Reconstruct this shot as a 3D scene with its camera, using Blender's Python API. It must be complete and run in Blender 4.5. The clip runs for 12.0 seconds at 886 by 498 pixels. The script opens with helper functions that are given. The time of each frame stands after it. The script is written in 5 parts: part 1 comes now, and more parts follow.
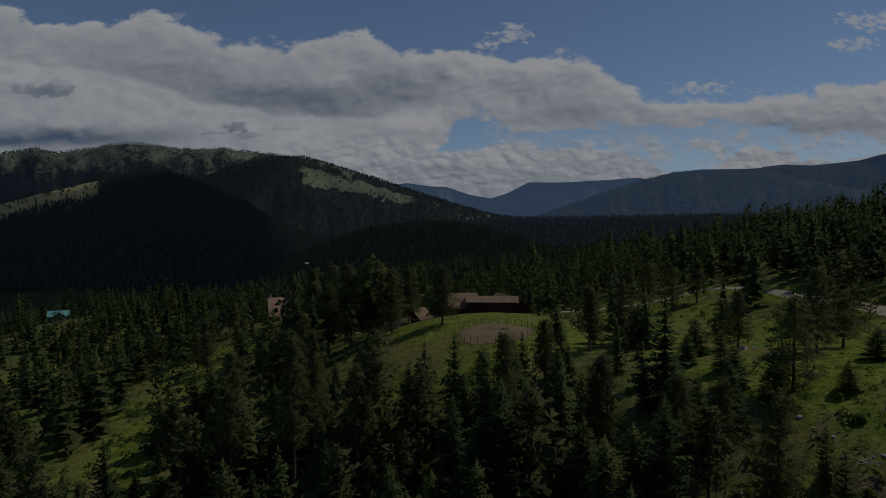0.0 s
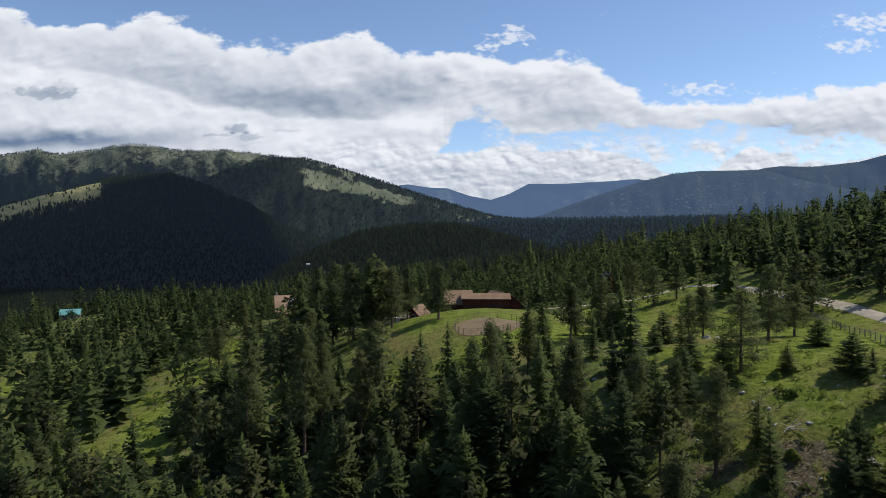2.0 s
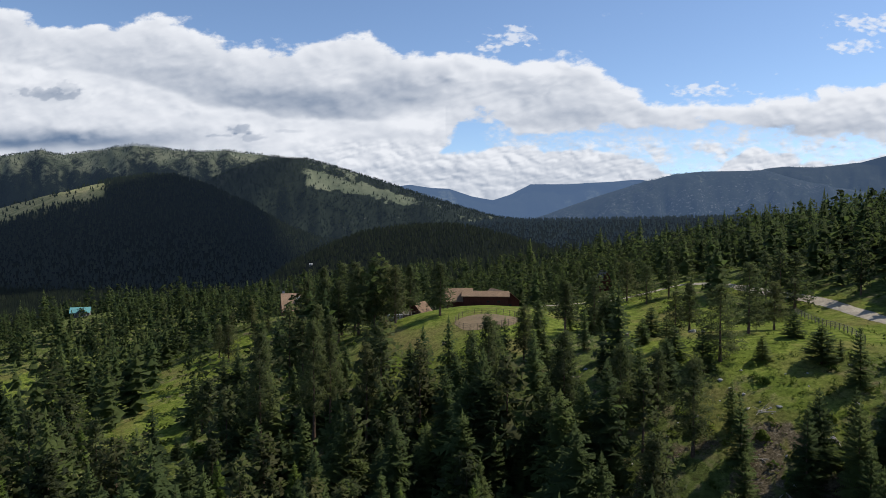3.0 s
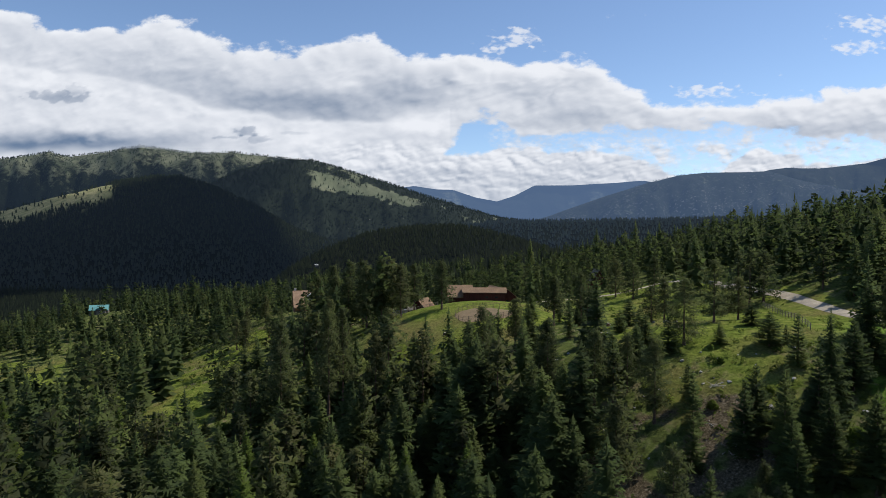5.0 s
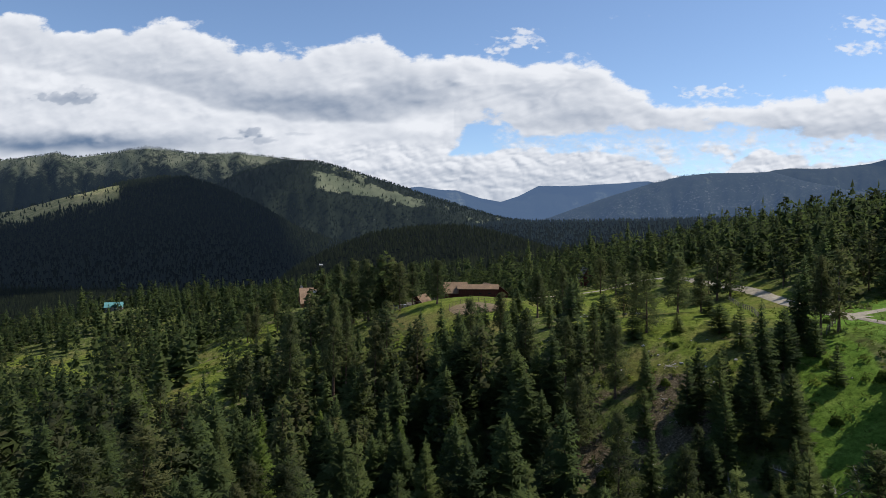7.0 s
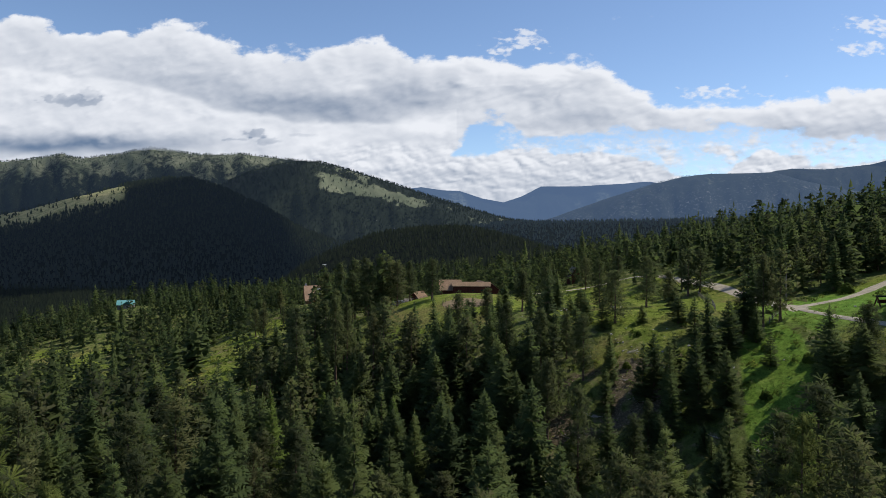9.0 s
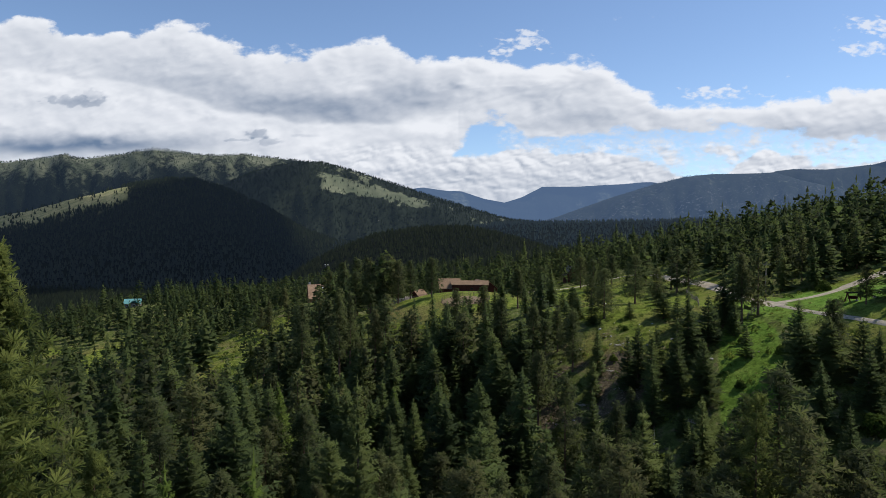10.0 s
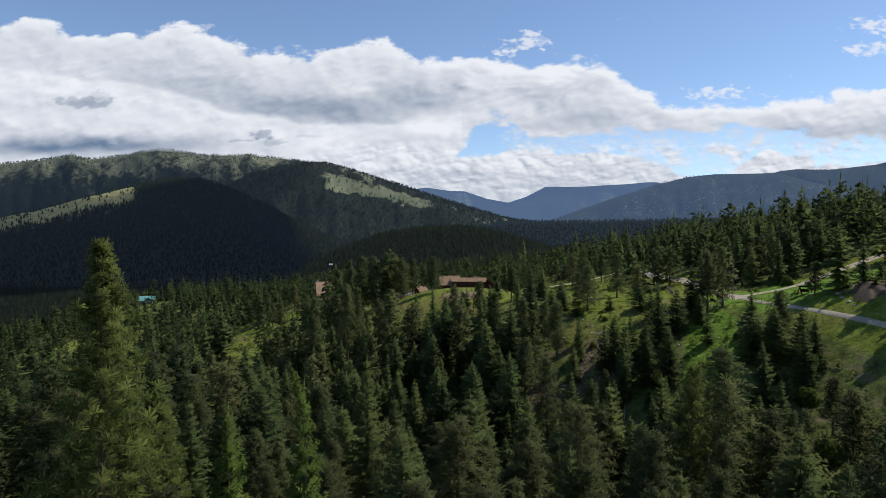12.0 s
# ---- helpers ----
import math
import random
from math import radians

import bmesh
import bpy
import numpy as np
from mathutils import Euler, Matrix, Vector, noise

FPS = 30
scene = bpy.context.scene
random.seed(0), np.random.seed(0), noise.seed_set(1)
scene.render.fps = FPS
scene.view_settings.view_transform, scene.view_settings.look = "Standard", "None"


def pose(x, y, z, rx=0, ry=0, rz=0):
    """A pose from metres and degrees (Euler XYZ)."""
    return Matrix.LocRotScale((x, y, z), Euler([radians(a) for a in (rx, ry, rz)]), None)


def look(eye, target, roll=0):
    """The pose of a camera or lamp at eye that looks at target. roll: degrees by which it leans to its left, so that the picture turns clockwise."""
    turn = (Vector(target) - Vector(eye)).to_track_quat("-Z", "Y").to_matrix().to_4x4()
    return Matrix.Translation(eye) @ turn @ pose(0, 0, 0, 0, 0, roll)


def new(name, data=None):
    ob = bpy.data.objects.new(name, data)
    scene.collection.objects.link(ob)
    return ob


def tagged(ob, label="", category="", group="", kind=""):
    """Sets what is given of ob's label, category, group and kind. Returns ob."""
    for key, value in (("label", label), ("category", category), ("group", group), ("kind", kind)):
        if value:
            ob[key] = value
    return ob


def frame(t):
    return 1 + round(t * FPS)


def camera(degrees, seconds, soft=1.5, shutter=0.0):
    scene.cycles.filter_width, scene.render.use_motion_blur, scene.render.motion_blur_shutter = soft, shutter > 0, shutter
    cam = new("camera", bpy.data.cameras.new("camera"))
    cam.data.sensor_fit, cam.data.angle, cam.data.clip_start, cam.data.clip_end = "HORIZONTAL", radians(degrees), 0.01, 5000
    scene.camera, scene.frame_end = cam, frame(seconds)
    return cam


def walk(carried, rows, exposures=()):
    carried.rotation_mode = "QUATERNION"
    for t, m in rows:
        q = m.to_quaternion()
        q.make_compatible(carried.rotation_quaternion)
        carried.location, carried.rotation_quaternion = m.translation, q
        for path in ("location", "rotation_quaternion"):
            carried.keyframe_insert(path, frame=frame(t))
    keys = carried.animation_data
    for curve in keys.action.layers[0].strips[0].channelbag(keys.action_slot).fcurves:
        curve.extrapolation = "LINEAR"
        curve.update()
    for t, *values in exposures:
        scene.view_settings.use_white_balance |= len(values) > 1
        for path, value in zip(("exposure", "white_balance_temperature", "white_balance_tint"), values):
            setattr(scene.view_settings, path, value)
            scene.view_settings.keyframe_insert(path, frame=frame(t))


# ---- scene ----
cam = camera(69.4, 12.0, soft=0.78)
METRES, EYE, TILT, LEAN, TURN = 96.0, 36.0, -1.6, 0.0, 0.0
ROWS = [
    (0.0, 0.0, 0.0, 0.0, 0.0, 0.0, -0.0),
    (0.5, 0.0057, -0.0276, -0.0008, -0.0, 0.04, -0.01),
    (1.0, 0.0089, -0.0596, -0.002, -0.05, 0.09, 0.0),
    (1.5, 0.0113, -0.0947, -0.003, 0.0, 0.09, -0.01),
    (2.0, 0.0129, -0.1325, -0.0038, 0.07, 0.11, 0.0),
    (2.5, 0.0141, -0.1721, -0.0056, 0.16, 0.14, -0.02),
    (3.0, 0.0146, -0.2135, -0.0073, 0.24, 0.14, -0.05),
    (5.0, 0.025, -0.3785, -0.0133, 0.64, 0.24, -0.05),
    (5.5, 0.0304, -0.4218, -0.0146, 0.74, 0.26, -0.05),
    (6.0, 0.0383, -0.4646, -0.0163, 0.84, 0.26, -0.06),
    (6.5, 0.0472, -0.5058, -0.017, 0.94, 0.27, -0.07),
    (7.0, 0.0568, -0.5477, -0.0176, 1.03, 0.27, -0.08),
    (9.0, 0.0923, -0.7184, -0.0207, 1.32, 0.3, -0.08),
    (9.5, 0.0988, -0.7626, -0.0218, 1.41, 0.3, -0.06),
    (10.0, 0.1037, -0.8081, -0.0234, 1.47, 0.32, -0.08),
    (10.5, 0.1083, -0.8539, -0.0246, 1.56, 0.32, -0.08),
    (11.0, 0.1126, -0.9014, -0.0257, 1.65, 0.32, -0.08),
    (11.5, 0.117, -0.9452, -0.0267, 1.72, 0.32, -0.09),
    (12.0, 0.1224, -0.9898, -0.0281, 1.79, 0.31, -0.11),
]
EXPOSURES = [(0.0, -1.78), (0.5, -0.72), (1.0, -0.07), (1.4, 0.0), (12.0, 0.0)]
walk(cam, [(t, pose(0, 0, EYE, TILT, LEAN, TURN) @ pose(METRES * x, METRES * y, METRES * z, 90 + pitch, roll, yaw)) for t, x, y, z, yaw, pitch, roll in ROWS], EXPOSURES)

# ---- light ----
SUN_AZIMUTH, SUN_HEIGHT = 74.0, 54.0  # degrees clockwise from straight ahead, and above the horizon
world = bpy.data.worlds.new("sky")
world.use_nodes = True
scene.world = world
wn, wl = world.node_tree.nodes, world.node_tree.links
wn.clear()
sky = wn.new("ShaderNodeTexSky")
sky.sky_type, sky.sun_disc = "NISHITA", False
sky.sun_elevation, sky.sun_rotation = radians(SUN_HEIGHT), radians(SUN_AZIMUTH)
sky.altitude, sky.air_density, sky.dust_density, sky.ozone_density = 900, 0.88, 0.35, 2.6
background = wn.new("ShaderNodeBackground")
background.inputs["Strength"].default_value = 0.15
world_out = wn.new("ShaderNodeOutputWorld")
wl.new(sky.outputs[0], background.inputs["Color"])
wl.new(background.outputs[0], world_out.inputs["Surface"])

sun_data = bpy.data.lights.new("sun", "SUN")
sun_data.energy, sun_data.angle, sun_data.color = 4.3, radians(0.53), (1.0, 0.95, 0.86)
sun = new("sun", sun_data)
az, el = radians(SUN_AZIMUTH), radians(SUN_HEIGHT)
SUNWARD = Vector((math.sin(az) * math.cos(el), math.cos(az) * math.cos(el), math.sin(el)))
sun.matrix_world = look(SUNWARD * 300, (0, 0, 0))

# ---- the lie of the land ----
PLANE = (1.4, 0.157, 0.005)
SWELL_X, SWELL_Y, SWELL_SPREAD = (-80, -40, 0, 40, 80, 120), (-60, -10, 40, 80, 120, 170), 33
SWELLS = [  # heights, row by row of y
    (1.9, -4.6, -10.4, 1.0, 0.4, -3.0),
    (1.8, 1.9, -0.7, -2.2, -12.3, 2.4),
    (2.3, 3.4, -9.6, -15.8, 3.5, 12.1),
    (1.7, -5.5, -8.5, 18.8, -2.3, -6.4),
    (4.4, -7.2, 9.2, -4.9, -2.0, 3.6),
    (4.3, -0.5, 14.4, -4.1, 2.6, 1.8),
]
KNOLLS = [  # x, y, spread, height
    (-150, 80, 68, -13.2), (-140, 200, 68, -0.3), (-60, 280, 68, -20.1), (60, 290, 68, 9.8), (180, 280, 68, -4.5), (200, 120, 68, 11.3), (-180, 340, 68, 8.8), (-70, 240, 34, 19.8),
]
CREST_GRASSY = [  # sideways and upward thousandths of the distance ahead
    (-867, 107), (-690, 119), (-637, 127), (-602, 122), (-549, 128), (-470, 136), (-426, 129), (-382, 127),
    (-342, 129), (-294, 122), (-215, 115), (-162, 101), (-92, 79), (-39, 61), (14, 45), (76, 27),
    (155, 17),
]
CREST_DARK = [  # sideways and upward thousandths of the distance ahead
    (-913, 5), (-692, 45), (-638, 60), (-532, 84), (-470, 93), (-426, 93), (-382, 80), (-312, 50),
    (-251, 14), (-198, -6), (-127, -18),
]
CREST_KNOLL = [  # sideways and upward thousandths of the distance ahead
    (-358, -132), (-251, -45), (-198, -18), (-127, 8), (-57, 18), (14, 19), (67, 10), (138, -10), (200, -32), (300, -65),
]
CREST_FLOOR = [  # sideways and upward thousandths of the distance ahead
    (-300, -70), (-198, -30), (-57, 8), (14, 17), (58, 22), (102, 25), (191, 25), (279, 27), (455, 30), (720, 32),
]
CREST_FAR = [  # sideways and upward thousandths of the distance ahead
    (-127, 67), (-56, 76), (-21, 71), (5, 70), (41, 58), (74, 52), (102, 61), (133, 77),
    (190, 77), (261, 81), (305, 85), (367, 76), (455, 54),
]
CREST_RIGHT = [  # sideways and upward thousandths of the distance ahead
    (102, 14), (155, 29), (191, 42), (243, 60), (305, 79), (366, 93), (402, 97), (472, 98),
    (499, 99), (543, 86), (613, 71), (691, 61), (852, 45),
]
CREST_BEHIND = [  # sideways and upward thousandths of the distance ahead
    (411, 72), (472, 93), (499, 101), (525, 104), (578, 103), (613, 107), (648, 111), (690, 122),
    (762, 131), (850, 126),
]
CREST_SPUR = [  # sideways and upward thousandths of the distance ahead
    (-533, -8), (-462, 35), (-409, 64), (-365, 85), (-329, 100), (-294, 110), (-259, 115), (-215, 115),
    (-162, 100), (-92, 77), (-39, 59), (14, 43), (76, 26), (155, 13),
]
BAND_BASE = [  # sideways and upward thousandths of the distance ahead: underside of the upper bank
    (-950, 294), (-687, 269), (-582, 254), (-512, 238), (-425, 219), (-355, 196), (-276, 182), (-162, 175),
    (-74, 181), (-4, 194),
]
BANK_TOP = [  # sideways and upward thousandths of the distance ahead
    (-950, 307), (-774, 342), (-686, 347), (-638, 334), (-621, 323), (-555, 323), (-511, 328), (-450, 338),
    (-389, 321), (-336, 292), (-266, 288), (-196, 303), (-117, 306), (-74, 281), (5, 283), (58, 268),
    (154, 279), (224, 266), (277, 234), (330, 205), (409, 210), (479, 212), (567, 225), (688, 236),
    (891, 255),
]
BANK_BASE = [  # sideways and upward thousandths of the distance ahead
    (-958, -25), (-60, -25), (-24, 90), (4, 134), (22, 162), (40, 173), (58, 176),
    (77, 172), (93, 162), (128, 148), (234, 145), (322, 152), (410, 159), (498, 154), (586, 145),
    (690, 131), (894, 115),
]
LOW_TOP = [  # sideways and upward thousandths of the distance ahead
    (-250, 98), (-179, 137), (-118, 140), (-56, 133), (14, 129), (102, 138), (190, 135), (260, 131),
    (296, 124), (322, 114), (349, 100), (375, 92), (418, 100), (446, 126), (478, 144), (508, 131), (560, 121), (620, 118),
    (690, 129), (894, 142),
]
PUFFS = [  # small detached clouds: centre, half width, half height, weight; thousandths
    (666, 318, 40, 12, 1), (636, 286, 32, 7, 0.8), (592, 307, 19, 5, 0.45), (93, 299, 34, 7, 0.55), (103, 314, 25, 4, 0.4),
    (77, 287, 18, 4, 0.35), (361, 223, 40, 4, 0.4), (400, 216, 53, 4, 0.4),
]
GREY = [  # shaded undersides of the clouds, as above
    (-600, 145, 190, 17, 1.3), (-690, 138, 90, 9, 0.5), (-618, 216, 41, 10, 0.4), (-39, 229, 80, 23, 0.4), (155, 216, 71, 25, 0.35),
    (190, 179, 97, 16, 0.45), (586, 163, 124, 11, 0.55), (420, 113, 36, 7, 0.3),
]
SCRAPS = [  # small dark scraps of cloud under the bank, as above
    (-622, 214, 60, 15, 0.26), (-594, 226, 30, 13, 0.14), (-320, 160, 24, 10, 0.3), (-303, 148, 34, 9, 0.22), (-352, 151, 27, 3, 0.2),
    (-245, 158, 27, 4, 0.15),
]

TABLE = np.random.RandomState(5).rand(256, 256)


def value_noise(x, y):
    xi, yi = np.floor(x).astype(int), np.floor(y).astype(int)
    fx, fy = x - xi, y - yi
    fx, fy = fx * fx * (3 - 2 * fx), fy * fy * (3 - 2 * fy)
    a, b = TABLE[xi % 256, yi % 256], TABLE[(xi + 1) % 256, yi % 256]
    c, d = TABLE[xi % 256, (yi + 1) % 256], TABLE[(xi + 1) % 256, (yi + 1) % 256]
    return (a * (1 - fx) + b * fx) * (1 - fy) + (c * (1 - fx) + d * fx) * fy


def fbm(x, y, octaves=4):
    """Cloudy noise from about -0.5 to 0.5."""
    x, y = np.asarray(x, float), np.asarray(y, float)
    total, weight, size = 0.0, 0.5, 1.0
    for i in range(octaves):
        total = total + weight * (value_noise(x * size + 17.3 * i, y * size + 9.1 * i) - 0.5)
        weight, size = weight * 0.5, size * 2.03
    return total


def smooth(a, b, x):
    t = np.clip((x - a) / (b - a), 0, 1)
    return t * t * (3 - 2 * t)


def profile(points, u):
    xs, zs = zip(*points)
    return np.interp(u, xs, zs)


def near_ground(x, y):
    z = PLANE[0] + PLANE[1] * np.clip(x, -330, 330) + PLANE[2] * np.clip(y, -260, 520)
    for b, row in zip(SWELL_Y, SWELLS):
        for a, height in zip(SWELL_X, row):
            z = z + height * np.exp(-((x - a) ** 2 + (y - b) ** 2) / (2 * SWELL_SPREAD ** 2))
    for a, b, spread, height in KNOLLS:
        z = z + height * np.exp(-((x - a) ** 2 + (y - b) ** 2) / (2 * spread * spread))
    z = z + 5.5 * np.exp(-((x + 64) ** 2 + (y - 248) ** 2) / 1300) + 10.0 * np.exp(-((x + 212) ** 2 + (y - 356) ** 2) / 5000)
    z = z - 13.0 * np.exp(-((x - 150) ** 2 + (y - 430) ** 2) / 16000) - 7.0 * np.exp(-((x - 62) ** 2 + (y - 370) ** 2) / 13000)
    wild = smooth(2.5, 9, np.minimum(off_line(x, y, ROAD + BARN_LANE), np.minimum(off_line(x, y, TRACK), off_line(x, y, DRIVE))))
    return z + wild * (0.9 * fbm(x / 17, y / 17, 3) + 0.5 * fbm(x / 3.5, y / 3.5, 2) * smooth(80, 40, y))


# crest, distance ahead, depth of the front slope, depth of the back slope, gullies, height of the trees on top
NEAR_RIDGES = [
    (CREST_DARK, 2450, 700, 350, 40, 12),
    (CREST_KNOLL, 1750, 850, 450, 20, 14),
    (CREST_FLOOR, 2650, 800, 500, 16, 14),
]
GRASSY_RIDGE = (CREST_GRASSY, 3800, 900, 500, 420, 3)
FAR_RIDGE = (CREST_FAR, 4600, 700, 150, 260, 4)
SPUR_RIDGE = (CREST_SPUR, 3450, 750, 250, 240, 3)
RIGHT_RIDGE = (CREST_RIGHT, 3350, 900, 500, 430, 3)
BEHIND_RIDGE = (CREST_BEHIND, 3850, 600, 150, 260, 3)
VALLEY = -125


def ridge_z(ridge, x, y):
    crest, far, front, back, gully, trees = ridge
    ahead = np.maximum(y + 9, 1)
    u = x / ahead * 1000
    top = 36 + far * profile(crest, u) / 1000 - trees
    rise = smooth(0, 1, (ahead - far + front) / front) ** 0.8
    fall = 1 - np.clip((ahead - far) / back, 0, 1)
    s = np.where(ahead < far, rise, fall)
    spur = fbm(u / 70 + far, ahead / 400, 4) + 0.2 * fbm(u / 18, ahead / 200 + far, 3)
    return VALLEY + (top - VALLEY) * s + spur * gully * np.clip((top - VALLEY) / 480, 0.15, 1.2) * 4 * s * (1 - s)


def ground_z(x, y):
    x, y = np.asarray(x, float), np.asarray(y, float)
    away = smooth(430, 900, np.hypot(x, y - 100))
    valley = VALLEY + 20 * fbm(x / 300, y / 300, 3)
    z = near_ground(x, y) * (1 - away) + valley * away
    for ridge in NEAR_RIDGES:
        z = np.where(y > 300, np.maximum(z, ridge_z(ridge, x, y)), z)
    return z


def ground_at(x, y):
    return float(ground_z(np.array([float(x)]), np.array([float(y)]))[0])


# ---- land cover, 0 to 1 ----
def ellipse(x, y, cx, cy, rx, ry, soft=0.35):
    return smooth(1 + soft, 1 - soft, np.hypot((x - cx) / rx, (y - cy) / ry))


TRACK = [(96.4, 16), (91.4, 34), (88, 47), (86.3, 54.5), (84.8, 62), (84.2, 69), (84.3, 75)]
ROAD = [(84.4, 72), (84.3, 78), (86.3, 95), (88.8, 112), (90, 124), (89.8, 134), (88.4, 143), (87, 152), (86, 163)]
DRIVE = [(84.2, 76.5), (88, 77.4), (92, 76.8), (98.3, 79.2), (105.6, 84.8), (111.3, 89.6), (118, 93.2), (128, 97), (140, 101), (165, 106)]
BARN_LANE = [(86.3, 158), (85, 178), (80, 194), (70, 192), (60, 191), (44, 196), (28, 202), (12, 203)]
GLADE = [(-70, 208), (-79, 190), (-78, 160), (-73, 138), (-66, 118)]
LOWER_GLADE = [(-205, 255), (-176, 236), (-149, 212), (-138, 196)]


def off_line(x, y, line):
    """Distance from a line on the plan."""
    best = np.full(np.shape(x), 1e9)
    for (ax, ay), (bx, by) in zip(line, line[1:]):
        t = np.clip(((x - ax) * (bx - ax) + (y - ay) * (by - ay)) / ((bx - ax) ** 2 + (by - ay) ** 2), 0, 1)
        best = np.minimum(best, np.hypot(x - ax - t * (bx - ax), y - ay - t * (by - ay)))
    return best


def open_land(x, y):
    """Meadow and clearings near the houses."""
    n = fbm(x / 22, y / 22, 3)
    m = ellipse(x, y, 63, 104, 27 + 16 * n, 27, 0.2)
    m = np.maximum(m, ellipse(x, y, 8, 146, 30, 30 + 20 * n))
    m = np.maximum(m, ellipse(x, y, 104, 74, 28, 20))
    m = np.maximum(m, ellipse(x - 0.35 * (y - 46), y, 66, 46, 6.5 + 4 * n, 22, 0.2))
    m = np.maximum(m, 0.85 * ellipse(x, y, 49, 71, 12, 10 + 6 * n))
    m = np.maximum(m, np.clip(0.3 + 2.2 * fbm(x / 22 + 7, y / 15, 3), 0, 0.6) * ellipse(x, y, -115, 208, 115, 85, 0.25))
    m = np.maximum(m, 0.35 * ellipse(x, y, -84, 188, 40, 20 + 20 * n))
    m = np.maximum(m, 0.3 * ellipse(x, y, -128, 170, 34, 20))
    m = np.maximum(m, 0.3 * ellipse(x, y, -80, 156, 36, 15 + 14 * n))
    m = np.maximum(m, 0.93 * ellipse(x, y, 58 + 8 * n, 156, 17, 40, 0.2))
    m = np.maximum(m, smooth(10, 5, off_line(x, y, GLADE) + 12 * n))
    m = np.maximum(m, 0.9 * smooth(11, 6, off_line(x, y, LOWER_GLADE) + 12 * n))
    for line, verge in ((ROAD, 6.5), (TRACK, 9), (DRIVE, 9), (BARN_LANE, 6.5)):
        m = np.maximum(m, smooth(verge, 4, off_line(x, y, line)))
    return m


def bare_grass(ridge, x, y, z):
    """Open grass high on the far hills."""
    ahead = np.maximum(y + 9, 1)
    u, v = x / ahead * 1000, (z - 36) / ahead * 1000
    n = fbm(u / 40, ahead / 160, 4) + 0.4 * fbm(u / 11, ahead / 60, 3)
    if ridge is GRASSY_RIDGE:
        rag = n + 0.5 * fbm(u / 6, ahead / 35, 3)
        heights = smooth(-62, -4, v - profile(CREST_GRASSY, u) + 46 * rag) * smooth(-235, -320, u) * (0.7 + 0.3 * smooth(-0.1, 0.1, rag))
        return 0.88 * heights
    if ridge is SPUR_RIDGE:
        rag = n + 0.5 * fbm(u / 6, ahead / 35, 3)
        slope = smooth(1.25, 0.75, np.abs(v - 88 + (u + 211) * 0.257 + 18 * rag) / (13 - (u + 211) * 0.045)) * smooth(-222, -200, u + 60 * rag) * smooth(-42, -62, u + 40 * rag)
        return np.maximum(slope, 0.7 * smooth(0.12, 0.22, rag) * smooth(-240, -200, u) * smooth(-45, -10, v - profile(CREST_SPUR, u)))
    if ridge in (RIGHT_RIDGE, BEHIND_RIDGE):
        return 0.34 * smooth(0.09, 0.2, 0.5 * n + 0.75 * fbm(u / 5 + ahead / 90, ahead / 30, 3))
    if ridge is FAR_RIDGE:
        return 0.5 * smooth(0.0, 0.3, n)
    return smooth(18, 12, np.abs(v - profile(CREST_DARK, u) + 12 + 12 * n)) * smooth(-518, -540, u + 40 * n) * (ahead > 1850)


# ---- materials ----
def material(name, build):
    m = bpy.data.materials.new(name)
    m.use_nodes = True
    t = m.node_tree
    t.nodes.clear()
    out = t.nodes.new("ShaderNodeOutputMaterial")
    t.links.new(build(t), out.inputs["Surface"])
    return m


def node(t, kind, links=(), attribute_name=""):
    n = t.nodes.new(kind)
    if attribute_name:
        n.attribute_name = attribute_name
    for key, value in dict(links).items():
        if isinstance(value, bpy.types.NodeSocket):
            t.links.new(value, n.inputs[key])
        else:
            n.inputs[key].default_value = value
    return n


def tex(t, scale, detail=4.0, rough=0.55, where=None, kind="ShaderNodeTexNoise"):
    links = {"Scale": scale}
    if kind == "ShaderNodeTexNoise":
        links.update({"Detail": detail, "Roughness": rough})
    if where is None:
        where = t.nodes.new("ShaderNodeTexCoord").outputs["Object"]
    links["Vector"] = where
    return node(t, kind, links)


def ramp(t, fac, stops):
    r = t.nodes.new("ShaderNodeValToRGB")
    e = r.color_ramp.elements
    while len(e) < len(stops):
        e.new(0.5)
    for i, (p, c) in enumerate(stops):
        e[i].position = p
        e[i].color = (*c, 1) if len(c) == 3 else c
    t.links.new(fac, r.inputs["Fac"])
    return r.outputs["Color"]


def mix(t, fac, a, b, blend="MIX"):
    n = t.nodes.new("ShaderNodeMix")
    n.data_type, n.blend_type = "RGBA", blend
    for i, v in ((0, fac), (6, a), (7, b)):
        if isinstance(v, bpy.types.NodeSocket):
            t.links.new(v, n.inputs[i])
        elif i == 0:
            n.inputs[0].default_value = v
        else:
            n.inputs[i].default_value = (*v, 1)
    return n.outputs[2]


def maths(t, op, a, b=0.0, clamp=False):
    n = t.nodes.new("ShaderNodeMath")
    n.operation, n.use_clamp = op, clamp
    for i, v in enumerate((a, b)):
        if isinstance(v, bpy.types.NodeSocket):
            t.links.new(v, n.inputs[i])
        else:
            n.inputs[i].default_value = v
    return n.outputs[0]


